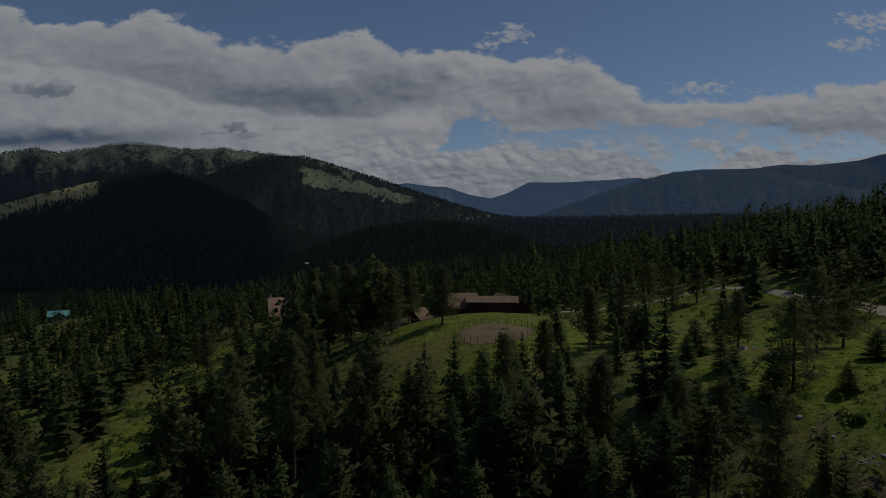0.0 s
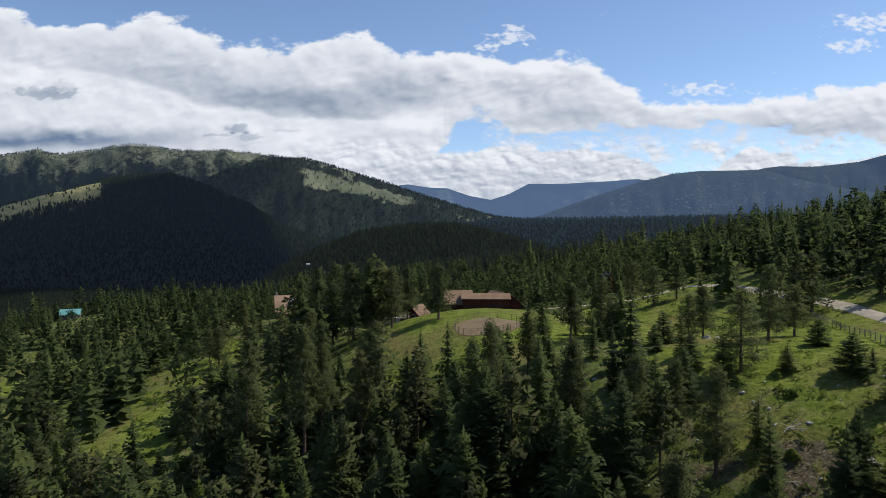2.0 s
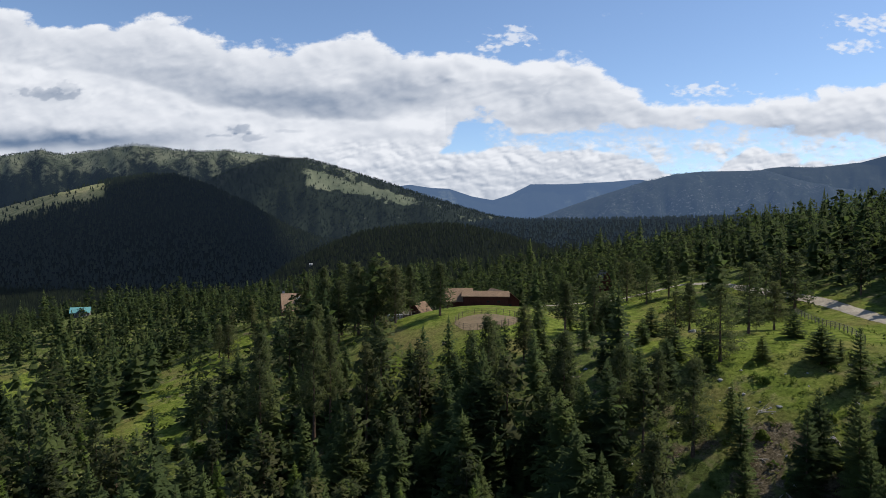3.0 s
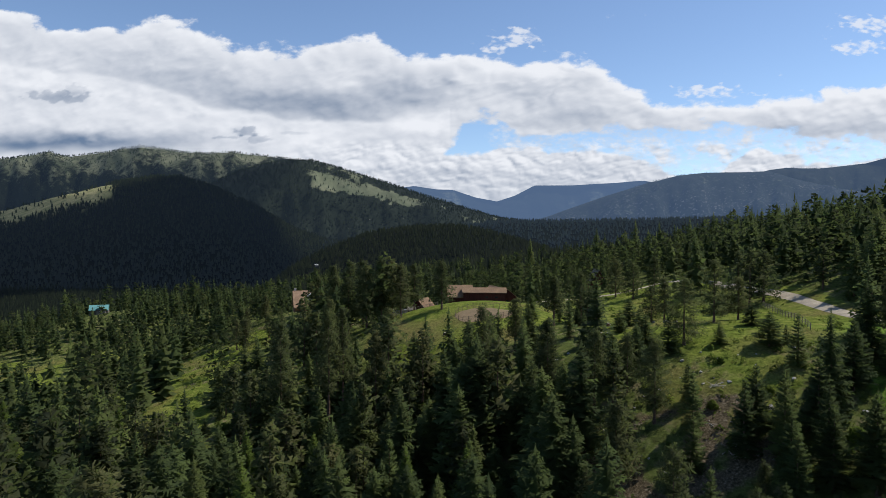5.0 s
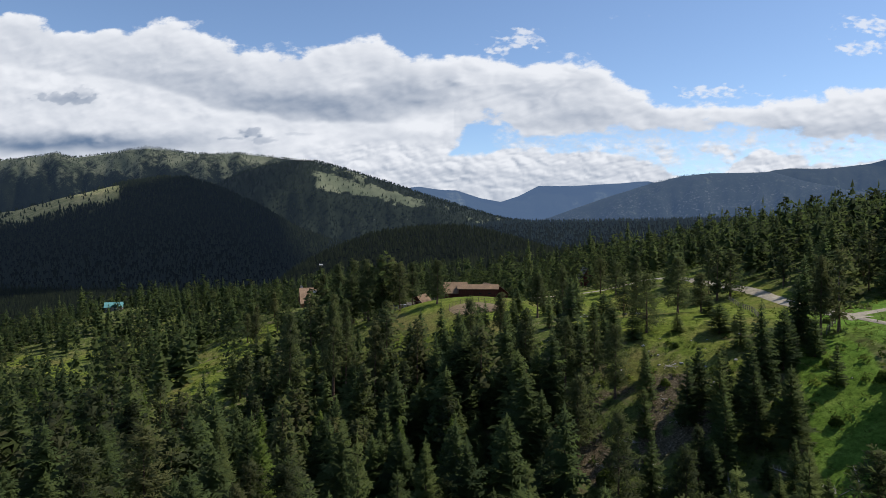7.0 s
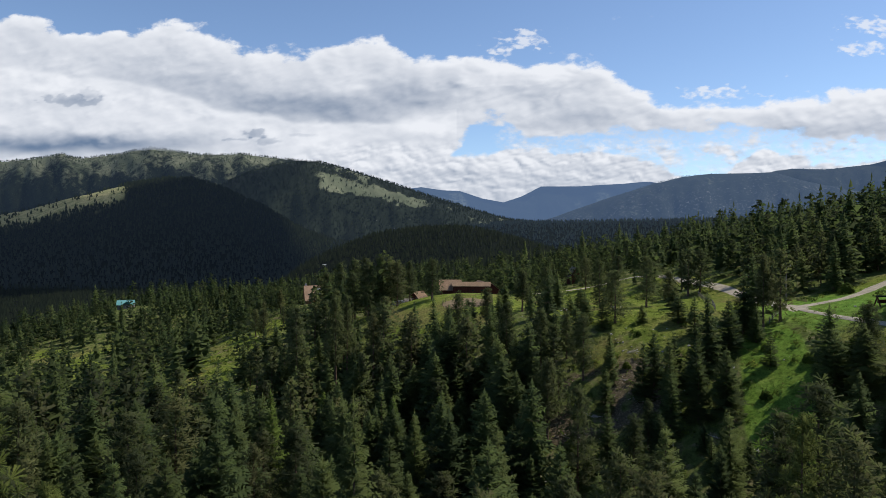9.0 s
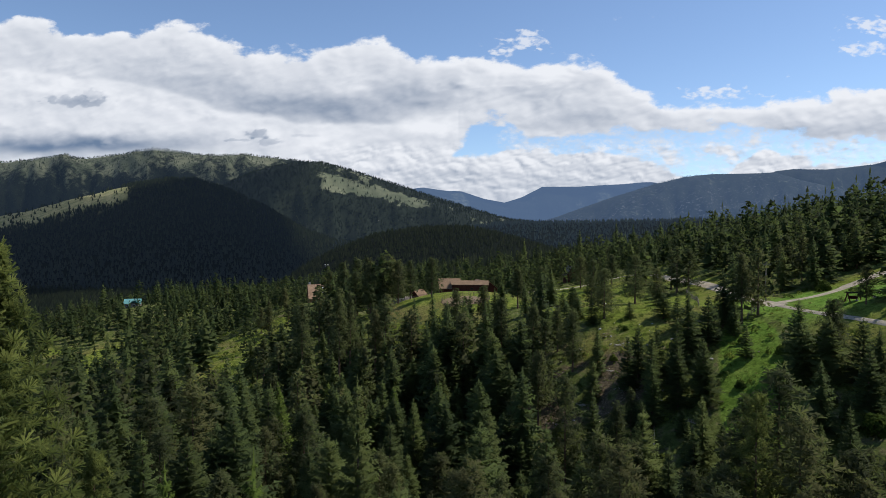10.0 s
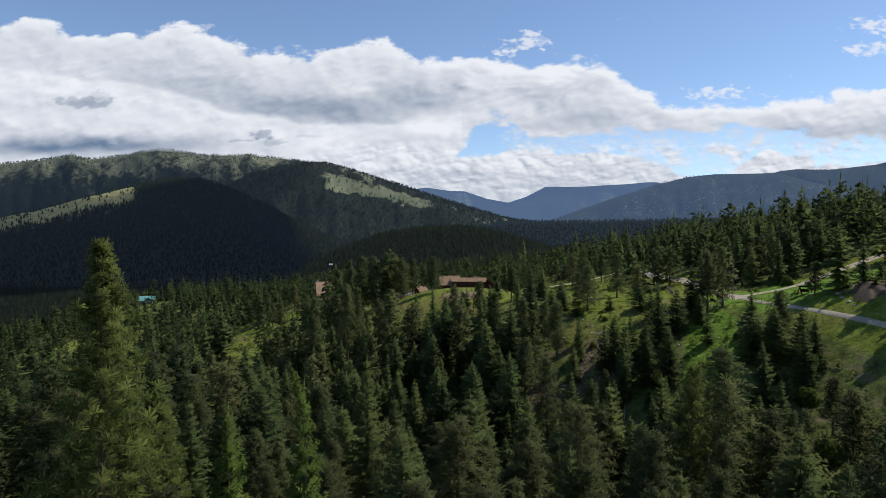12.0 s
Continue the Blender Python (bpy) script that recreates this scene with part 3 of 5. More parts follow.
# ---- sky with clouds ----
def build_clouds():
    u = np.concatenate([np.linspace(-860, -728, 18), np.linspace(-720, 720, 500), np.linspace(728, 860, 18)])
    v = np.concatenate([np.linspace(-20, 56, 14), np.linspace(60, 350, 205), np.linspace(356, 460, 14)])
    U, V = np.meshgrid(u, v)
    warp = 70 * fbm(U / 90, V / 55 + 3, 3)
    n1 = fbm((U + warp) / 62, V / 34, 6)
    n2 = fbm(U / 22 + 50, V / 13, 5)
    rag = 1.25 * n1 + 0.55 * n2

    def layer(top, base, soft):
        inside = np.minimum(profile(top, U) - V, (V - profile(base, U)) * 0.8)
        return inside / soft + rag * 1.6

    def billows(wide, tall, seed, octaves=3):
        """Heaped rounded puffs: how high they stand, and how far they face the sun."""
        def heap(p, q):
            total, size = 0, 1.0
            for k in range(octaves):
                total = total + size * np.abs(fbm((p + 0.8 * q) / (wide * size) + seed + k + 0.5 * n1 + 0.5 * n2, (q - 0.22 * p) / (tall * size) + seed + 0.5 * n1, 2))
                size *= 0.5
            return total
        here = heap(U, V)
        return here - here.mean(), here - heap(U + 0.10 * wide, V + 0.16 * tall)

    flat = [(-1000, -40), (1000, -40)]
    bank = layer(BANK_TOP, BANK_BASE, 22)
    low = layer(LOW_TOP, flat, 16) - 0.2
    d = np.maximum(bank, low)
    filmy = 1.0 + 0 * d
    for cx, cy, rx, ry, k in PUFFS:
        streak = fbm((U - V * 1.5) / 14 + cx, (V + 0.4 * U) / 5, 4)
        puff = k * np.minimum(0.42, 1.05 - np.hypot((U - cx) / (rx * 1.5), (V - cy) / (ry * 1.7))) + 0.9 * rag + 1.5 * streak - 0.12
        filmy = np.where(puff > d, 0.72, filmy)
        d = np.maximum(d, puff)
    d = np.maximum(d, -0.6 + 1.3 * rag)
    veil = (0.12 + 1.1 * rag) * smooth(60, 160, U) * smooth(84, 100, V) * smooth(178, 150, V)
    d = np.maximum(d, np.where(veil > 0, veil, -1))
    d = np.maximum(d, (1.19 + 0.3 * n1) * smooth(-20, 90, U) * smooth(82, 96, V) * smooth(330, 150, V) - 1)
    # thicker and lower parts let less light through
    lit = 0.90 + 0.15 * n1 + 0.10 * n2
    up = fbm((U + warp + 10) / 62, (V + 9) / 34, 6) - n1
    lit = lit - 0.32 * up
    lit = lit + 0.16 * smooth(1.6, 0.2, d) * (V > 120)
    # the upper bank hangs in front of brighter cloud, darkest along its ragged underside
    over = V - profile(BAND_BASE, U) + 26 * n1 + 9 * n2
    heavy = np.interp(U, (-700, -560, -430, -300, -150, -60, 20), (0.04, 0.10, 0.22, 0.34, 0.36, 0.2, 0.0))
    lit = lit - heavy * smooth(-5, 9, over) * smooth(95, 12, over)
    lit = lit + 0.10 * smooth(4, -6, over) * smooth(-80, -10, over) * (U < 0)
    for cx, cy, rx, ry, k in GREY:
        g = np.exp(-((U - cx + 45 * n1) / rx) ** 2 - ((V - cy + 14 * n1 + 6 * n2) / ry) ** 2)
        lit = lit - 0.42 * k * g
    for cx, cy, rx, ry, k in SCRAPS:
        body = 1.0 - np.hypot((U - cx) / rx, (V - cy) / (ry * np.where(V < cy, 0.7, 1.0))) + 1.1 * n2 + 1.3 * fbm(U / 11 + cy, V / 7, 3)
        lit = lit - k * smooth(0.05, 0.4, body)
    big, big_face = billows(85, 44, 7.0)
    right = smooth(-120, 60, U)
    lit = lit + (0.35 + 0.35 * right) * big_face + 0.12 * big
    crown, foot = profile(BANK_TOP, U) - V + 8 * n1, V - profile(BANK_BASE, U) + 18 * n1
    lit = lit + right * (0.16 * smooth(34, 4, crown) - 0.2 * smooth(46, 6, foot) * (V > 140))
    # heaped rows of small cumulus near the horizon
    row = smooth(152, 132, V) * smooth(-290, -140, U)
    small, small_face = billows(40, 22, 31.0)
    lit = lit * (1 - row) + row * (0.93 + 1.15 * small_face + 0.3 * small)
    lit = lit - 0.14 * row * smooth(26, 4, V - 88 - 16 * n1) * smooth(400, 240, U)
    lit = np.clip(lit, 0.28, 1.08)
    rows, cols = U.shape
    i, j = np.meshgrid(np.arange(rows - 1), np.arange(cols - 1), indexing="ij")
    f = np.stack([i * cols + j, i * cols + j + 1, (i + 1) * cols + j + 1, (i + 1) * cols + j], -1).reshape(-1, 4)
    fade = smooth(460, 400, V) * smooth(900, 820, np.abs(U))

    def look_of(t):
        c = node(t, "ShaderNodeAttribute", attribute_name="cloud")
        s = node(t, "ShaderNodeSeparateColor", {0: c.outputs["Color"]})
        place = node(t, "ShaderNodeAttribute", attribute_name="place").outputs["Vector"]
        puff, wisp = tex(t, 34.0, 7, 0.62, place), tex(t, 110.0, 5, 0.65, place)
        rough = maths(t, "ADD", maths(t, "MULTIPLY", maths(t, "SUBTRACT", puff.outputs[0], 0.5), 1.5), maths(t, "MULTIPLY", maths(t, "SUBTRACT", wisp.outputs[0], 0.5), 0.8))
        thick = maths(t, "ADD", maths(t, "MULTIPLY", s.outputs[2], 3.0), maths(t, "MULTIPLY", rough, 0.62))
        cover = node(t, "ShaderNodeMapRange", {"Value": thick, "From Min": 1.0, "From Max": 1.55})
        cover.interpolation_type = "SMOOTHSTEP"
        lit = maths(t, "ADD", s.outputs[0], maths(t, "MULTIPLY", rough, 0.075), True)
        tone = mix(t, lit, (0.165, 0.245, 0.385), (0.955, 0.985, 1.05))
        glow = node(t, "ShaderNodeEmission", {"Color": tone, "Strength": 0.885})
        clear = t.nodes.new("ShaderNodeBsdfTransparent")
        return node(t, "ShaderNodeMixShader", {0: maths(t, "MULTIPLY", s.outputs[1], cover.outputs[0]), 1: clear.outputs[0], 2: glow.outputs[0]}).outputs[0]

    cloud = material("cloud", look_of)

    def sheet(name, label, x, y, z, share):
        used = (share * fade > 0.002) & (d > -0.6)
        near = used[:-1, :-1] | used[1:, :-1] | used[:-1, 1:] | used[1:, 1:]
        me = mesh_from(name, np.stack([x, y, z], -1).reshape(-1, 3), f[near.ravel()], [cloud], True)
        data = np.stack([(lit - 0.28) / 0.8, fade * share, np.clip((d + 1) / 3, 0, 1), lit * 0 + 1], -1).reshape(-1, 4).astype(np.float32)
        me.color_attributes.new("cloud", "FLOAT_COLOR", "POINT").data.foreach_set("color", data.ravel())
        place = np.stack([U / 1000, V / 600, 0 * U], -1).reshape(-1).astype(np.float32)
        me.attributes.new("place", "FLOAT_VECTOR", "POINT").data.foreach_set("vector", place)
        tagged(new(name, me), label, "cloud", kind="structure")

    # an added copy of the bank, at one height, cut to shade the hills
    edge = np.interp(V, (130, 165, 200, 232, 252, 340), (-240, -220, -130, -10, 300, 320)) + 60 * n1
    # opening in the copy that leaves the hill's grass strip sunlit
    gap = np.exp(-((U + 430) / 85) ** 2 - ((V - 190) / 13) ** 2)
    shade_mask = smooth(130, 146, V) * smooth(edge + 35, edge - 35, U) * smooth(14, 34, profile(BANK_TOP, U) - V) * (1 - smooth(0.25, 0.6, gap))
    base, ahead = 480.0, 480.0 / np.maximum(V / 1000, 0.1)
    sheet("cloud_bank", "low added copy of the white cumulus bank with grey undersides, cut to shade the hills", U / 1000 * ahead, ahead - 9, 36 + base + 0 * V, shade_mask)
    # every cloud, that bank too, on a sheet behind the hills
    a = np.arctan(U / 1000)
    far = 4790.0
    sheet("backdrop", "broken white and grey cumulus clouds in a blue sky", far * np.sin(a), far * np.cos(a) - 45, 36 + far * V / 1000 * np.cos(a), filmy)


build_clouds()


# ---- trees ----
def fir_shape(seed, height, tiers, points, limbs, twigs, slim=0.2, bare=0.05, heart=0.42, fan=0.5, whorls=0):
    """Crown of a fir: a dark heart of ragged skirts under whorls of drooping fronds with feathered edges."""
    rs = np.random.RandomState(seed)
    verts, faces = [], []
    gappy = rs.rand(12)

    def half_width(h):
        return height * slim * ((1 - h) ** 0.78 + 0.012) * min(1.0, 0.62 + h * 4)

    for i in range(tiers):
        h = (i + 0.7 * rs.rand()) / tiers
        r = half_width(h) * heart
        z = height * (bare + (1 - bare) * h)
        up = r * 0.6 + height * 0.8 / tiers
        base, n = len(verts), max(5, int(points * (1 - 0.4 * h)))
        turn = rs.rand() * 6.28
        verts.append((0, 0, z + up))
        for k in range(n):
            a = turn + 6.283 * (k + 0.35 * rs.rand()) / n
            q = r * (0.7 + 0.5 * rs.rand())
            verts.append((q * math.cos(a), q * math.sin(a), z + up * 0.3 * rs.rand()))
        faces += [(base, base + 1 + k, base + 1 + (k + 1) % n) for k in range(n)]
    for i in range(limbs):
        h = ((i + rs.rand()) / limbs) ** 1.12
        if whorls:
            h = np.clip((round(h * whorls) + 0.16 * rs.randn()) / whorls, 0, 0.995)
        a = i * 2.39996 + rs.rand() * 0.8
        r = half_width(h) * (0.74 + 0.46 * rs.rand()) * (0.84 + 0.3 * gappy[int(h * 11)])
        z = height * (bare + (0.985 - bare) * h)
        slope = (-0.2 if whorls else -0.34) + 0.9 * h + 0.13 * rs.randn()
        roll = 0.32 * rs.randn()
        out = np.array([math.cos(a), math.sin(a), 0])
        side = np.array([-math.sin(a) * math.cos(roll), math.cos(a) * math.cos(roll), math.sin(roll)])
        n = max(1, int(round(twigs * (1 - 0.55 * h))))
        stem = len(verts)
        qs = np.linspace(0.2, 1.0, n + 1)
        for q in qs:
            verts.append(out * (r * q) + np.array([0, 0, z + r * ((slope - 0.1) * q + 0.16 * q * q)]))
        for k in range(n):
            span = r * fan * (1 - 0.6 * qs[k]) + height * 0.008
            for sgn in (-1, 1):
                size = span * (0.75 + 0.5 * rs.rand())
                verts.append(verts[stem + k] + (out * (0.55 + 0.3 * rs.rand()) + side * sgn * 0.85) * size + np.array([0, 0, size * (-0.2 + 0.16 * rs.randn())]))
                faces.append((stem + k, stem + k + 1, len(verts) - 1))
        k = len(verts)
        w = side * (r * 0.05 + height * 0.003)
        verts.extend((verts[stem + n] - out * r * 0.1 + w, verts[stem + n] - out * r * 0.1 - w, verts[stem + n] + out * r * 0.13))
        faces.append((k, k + 1, k + 2))
    k, w = len(verts), height * 0.006
    verts.extend(((w, 0, height * 0.92), (-w, w, height * 0.92), (0, -w, height * 0.92), (0, 0, height * 1.02)))
    faces += [(k, k + 1, k + 3), (k + 1, k + 2, k + 3), (k + 2, k, k + 3)]
    return np.array(verts, float), np.array(faces)


def pine_shape(seed, height, branches, clumps, leaves, slim=0.2, bare=0.3, size=0.05, thin=0.37, point=0.75, tip=0.12, loose=0.012):
    """Crown of a pine: upswept limbs that carry shaggy clumps of needles."""
    rs = np.random.RandomState(seed)
    verts, faces = [], []
    for i in range(branches):
        h = (i + rs.rand()) / branches
        z = height * (bare + (0.97 - bare) * h ** 0.92)
        reach = height * slim * (tip + 0.95 * (1 - h) ** point) * (0.6 + 0.5 * rs.rand())
        if h < 0.12:
            reach *= 0.75
        ang = i * 2.4 + rs.rand() * 0.9
        rise = -0.15 + 0.6 * h + 0.2 * rs.rand()
        out = np.array([math.cos(ang), math.sin(ang), 0.0])
        root = np.array([0, 0, z])
        end = root + out * reach + np.array([0, 0, reach * rise])
        for c in range(clumps):
            q = 1 - 0.7 * c / max(clumps - 1, 1) * (0.8 + 0.4 * rs.rand())
            o = root * (1 - q) + end * q + rs.randn(3) * height * loose
            rad = height * size * (0.65 + 0.6 * rs.rand()) * (1 - 0.4 * h)
            up = np.array([0, 0, 1.0]) + out * 0.35 + rs.randn(3) * 0.25
            heart = len(verts)
            verts.append(o)
            for k in range(leaves):
                d = rs.randn(3) + up * 0.4
                d /= np.linalg.norm(d)
                e = np.cross(d, rs.randn(3))
                e *= rad * thin * (0.7 + 0.6 * rs.rand()) / (np.linalg.norm(e) + 1e-6)
                p = o + d * rad * (0.7 + 0.6 * rs.rand())
                verts.extend((p + e, p - e))
                faces.append((heart, len(verts) - 2, len(verts) - 1))
        if leaves > 6:
            n, w = len(verts), height * 0.0035
            verts.extend((np.array([0, 0, z - w]), np.array([0, 0, z + w]), end))
            faces.append((n, n + 1, n + 2))
    return np.array(verts, float), np.array(faces)


def trunk_shape(seed, height, sides=7, thick=0.013):
    rs = np.random.RandomState(seed)
    rings, v, f = 7, [], []
    lean = rs.randn(2) * height * 0.004
    for i in range(rings):
        q = i / (rings - 1)
        r = height * thick * ((1 - q) * 0.97 + 0.03) * (1.35 if i == 0 else 1)
        for k in range(sides):
            a = 6.283 * k / sides
            v.append((r * math.cos(a) + lean[0] * math.sin(3 * q), r * math.sin(a) + lean[1] * math.sin(3 * q), -0.6 if i == 0 else height * 0.93 * q))
    for i in range(rings - 1):
        for k in range(sides):
            n = (k + 1) % sides
            f.append((i * sides + k, i * sides + n, (i + 1) * sides + n, (i + 1) * sides + k))
    return np.array(v), np.array(f)


def rounded(v, f, tufts=False):
    """A crown's faces turned outwards, and normals that follow the crown's round form."""
    n = np.stack([v[:, 0], v[:, 1], 0 * v[:, 2]], -1)
    n = (0.9 if tufts else 0.78) * n / (np.linalg.norm(n, axis=1)[:, None] + 0.15) + np.array([0, 0, 0.62 if tufts else 0.78])
    if tufts:
        for k in (1, 2):
            d = v[f[:, k]] - v[f[:, 0]]
            n[f[:, k]] += 0.95 * d / (np.linalg.norm(d, axis=1)[:, None] + 1e-6)
    n /= np.linalg.norm(n, axis=1)[:, None]
    a, b, c = v[f[:, 0]], v[f[:, 1]], v[f[:, 2]]
    wrong = (np.cross(b - a, c - a) * n[f].sum(1)).sum(1) < 0
    f = f.copy()
    f[wrong] = f[wrong][:, ::-1]
    return v, f, n


class Species:
    """Shapes of one kind of tree, 10 m high, in three finenesses."""

    def __init__(self, name, crown, trunk_mat, crown_mat, label, group):
        self.name, self.label, self.group = name, label, group
        self.fine, self.hero = [], []
        for grade in ("fine", "hero"):
            for k, (v, f) in enumerate(crown[grade]):
                v, f, n = rounded(v, f, name == "pine_tree")
                cm = mesh_from("crown", v, f, [OLD_PINE_NEEDLES if k in (4, 6) else crown_mat], normals=n)
                tv, tf = trunk_shape(k + 3, 10.0, thick=crown["thick"])
                tm = mesh_from("trunk", tv, tf, [trunk_mat], True)
                (self.fine if grade == "fine" else self.hero).append((tm, cm))
        self.mid, self.low = crown["mid"], crown["low"]
        self.crown_mat, self.trunk_mat = crown_mat, trunk_mat

    def plant(self, x, y, height, which, turn, wide=1.0, label="", hero=False):
        grade = self.hero if hero else self.fine
        tm, cm = grade[which % len(grade)]
        s = height / 10.0
        top = tagged(new(self.name), label or self.label, "tree", self.group)
        top.matrix_world = pose(x, y, ground_at(x, y), 0, 0, turn) @ Matrix.Diagonal((s * wide, s * wide, s, 1))
        for nm, me in (("trunk", tm), ("crown", cm)):
            o = new(nm, me)
            o.parent = top
        return top


fir = Species("fir_tree", {
    "fine": [fir_shape(10 + k, 10.0, 14, 10, (165, 155, 175, 160)[k], 5, slim=(0.2, 0.235, 0.17, 0.22)[k], bare=(0.05, 0.03, 0.08, 0.1)[k]) for k in range(4)],
    "hero": [fir_shape(15 + k, 10.0, 16, 9, (270, 255, 280, 262)[k], 8, slim=(0.2, 0.235, 0.17, 0.22)[k], bare=(0.05, 0.03, 0.08, 0.1)[k], heart=0.2, fan=0.36, whorls=(15, 13, 17, 14)[k]) for k in range(4)],
    "mid": [fir_shape(30 + k, 10.0, 12, 7, 104, 3, slim=(0.2, 0.175, 0.23)[k], heart=0.44) for k in range(3)],
    "low": [fir_shape(50 + k, 10.0, 7, 6, 34, 1, slim=(0.2, 0.17, 0.23)[k], heart=0.6) for k in range(3)],
    "thick": 0.012}, BARK, FIR_NEEDLES, "dark green fir tree with drooping branches standing in the forest", "forest firs")
pine = Species("pine_tree", {
    "fine": [pine_shape(70 + k, 10.0, 62, 3, 14, slim=(0.2, 0.17, 0.25, 0.19)[k], bare=(0.16, 0.3, 0.1, 0.2)[k], size=0.055, thin=0.125) for k in range(4)],
    "hero": [pine_shape(80 + k, 10.0, 70, 4, 17, slim=(0.2, 0.17, 0.25, 0.19)[k], bare=(0.16, 0.3, 0.1, 0.2)[k], size=0.047, thin=0.1, loose=0.018) for k in range(4)]
            + [pine_shape(75, 10.0, 150, 4, 40, slim=0.27, bare=0.06, size=0.025, thin=0.075, point=0.95, tip=0.02, loose=0.005), pine_shape(86, 10.0, 80, 3, 18, slim=0.13, bare=0.36, size=0.032, thin=0.11),
               pine_shape(88, 10.0, 90, 5, 26, slim=0.21, bare=0.08, size=0.030, thin=0.09, loose=0.008)],
    "mid": [pine_shape(90 + k, 10.0, 42, 2, 6, slim=(0.19, 0.17, 0.22)[k], bare=(0.2, 0.33, 0.12)[k], size=0.072, thin=0.3) for k in range(3)],
    "low": [pine_shape(110 + k, 10.0, 22, 1, 5, slim=0.17, bare=0.16, size=0.095, thin=0.4) for k in range(3)],
    "thick": 0.014}, BARK, PINE_NEEDLES, "grey-green pine tree with clumped needles and a bare lower trunk", "forest pines")

larch = Species("larch_tree", {
    "fine": [], "hero": [fir_shape(25 + k, 10.0, 16, 9, 290, 8, slim=(0.17, 0.2)[k], bare=0.06, heart=0.25, fan=0.36, whorls=18) for k in range(2)],
    "mid": [], "low": [], "thick": 0.012}, BARK, LARCH_NEEDLES, "bright green larch with soft feathery branches among the firs", "larches")

# trees that stand out, place by place: x, y, height, shape, breadth
MEADOW_PINES = [
    (-0.2, 155.6, 14.5, 0, 1.54), (28.2, 122.6, 12.4, 1, 1.68), (48.6, 110.7, 8.6, 2, 1.54), (52.4, 113.1, 10.5, 3, 1.68),
    (46.5, 84.3, 12.6, 2, 1.54), (65.7, 104.6, 9.5, 0, 1.68), (58.2, 99.2, 13.4, 2, 1.40), (80.1, 164.3, 10.6, 0, 1.68),
    (84.0, 130.8, 13.4, 2, 1.68), (62.1, 172.7, 11.8, 2, 1.54), (59.1, 183.0, 12.8, 2, 1.54), (72.4, 65.2, 15.5, 1, 1.2),
    (36.0, 128.0, 13.0, 2, 1.54), (70.0, 176.0, 12.0, 3, 1.54),
]
YARD_PINES = [
    (-12.9, 161.5, 16.5, 0, 1.45), (-16.3, 169.1, 18.5, 3, 1.4), (-19.7, 170.1, 20.5, 0, 1.3), (-24.7, 170.2, 20.5, 3, 1.35), (-34.7, 200.5, 25.5, 0, 1.2),
    (-41.9, 207.8, 24.5, 3, 1.2), (-28.0, 186.0, 23.5, 0, 1.3), (-50.2, 218.5, 18.5, 3, 1.3), (-31.0, 172.0, 19.0, 0, 1.35), (-37.5, 186.0, 21.0, 3, 1.3), (-9.5, 176.0, 15.5, 3, 1.4),
    (-64.0, 214.0, 6.5, 0, 1.5), (-73.0, 224.0, 11.0, 3, 1.4), (-51.0, 212.0, 9.0, 0, 1.4), (-70.5, 190.0, 12.5, 0, 1.6), (-76.0, 197.0, 11.5, 3, 1.6), (-78.0, 215.0, 9.0, 3, 1.5), (-47.0, 197.0, 12.0, 0, 1.3), (-66.0, 204.0, 8.5, 3, 1.5),
]
MEADOW_FIRS = [
    (62.5, 91.6, 4.8, 1, 2.17), (52.1, 81.6, 4.2, 0, 2.02), (59.1, 77.5, 6.2, 3, 2.17), (42.7, 107.8, 6.2, 1, 2.02),
    (40.5, 88.4, 6.0, 1, 1.86), (43.0, 82.6, 7.0, 0, 1.71), (-6.0, 112.0, 12.0, 2, 1.55), (-2.3, 105.0, 9.5, 0, 1.71),
    (11.7, 100.0, 10.5, 3, 1.55), (24.0, 135.0, 7.0, 1, 1.86), (33.0, 118.0, 5.0, 0, 1.86), (38.8, 101.0, 5.0, 1, 1.86),
]
EDGE_PINES = [
    (6.5, 105.0, 11.5, 0, 1.25), (3.0, 104.0, 9.5, 3, 1.25), (16.8, 105.0, 12.5, 1, 1.25), (33.5, 75.9, 10.5, 0, 1.25),
    (30.0, 65.0, 8.0, 0, 1.25), (43.0, 45.8, 9.0, 3, 1.25), (92.4, 54.0, 8.0, 0, 1.5), (45.4, -0.8, 25.4, 6, 1.0),
    (35.6, 67.4, 14.0, 0, 1.25), (27.6, 74.8, 14.4, 3, 1.25), (20.4, 81.7, 16.0, 1, 1.2), (9.1, 94.4, 18.0, 3, 1.1),
    (29.6, 41.2, 20.0, 2, 1.0), (38.4, 38.0, 13.4, 0, 1.3), (77.0, 38.5, 12.5, 1, 1.5),
]
TALL_PINES = [
    (-26.7, -14.8, 23.1, 6, 0.95), (-26.7, -28.0, 46.5, 4, 0.93), (-24.5, 104.0, 29.0, 5, 1.0), (-22.0, 108.0, 27.0, 5, 0.9),
    (-54.0, 229.0, 15.0, 0, 1.25), (-35.5, 106.0, 29.0, 5, 1.1), (-13.5, 100.0, 22.0, 5, 1.1), (-33.0, 150.0, 17.0, 0, 1.25),
]
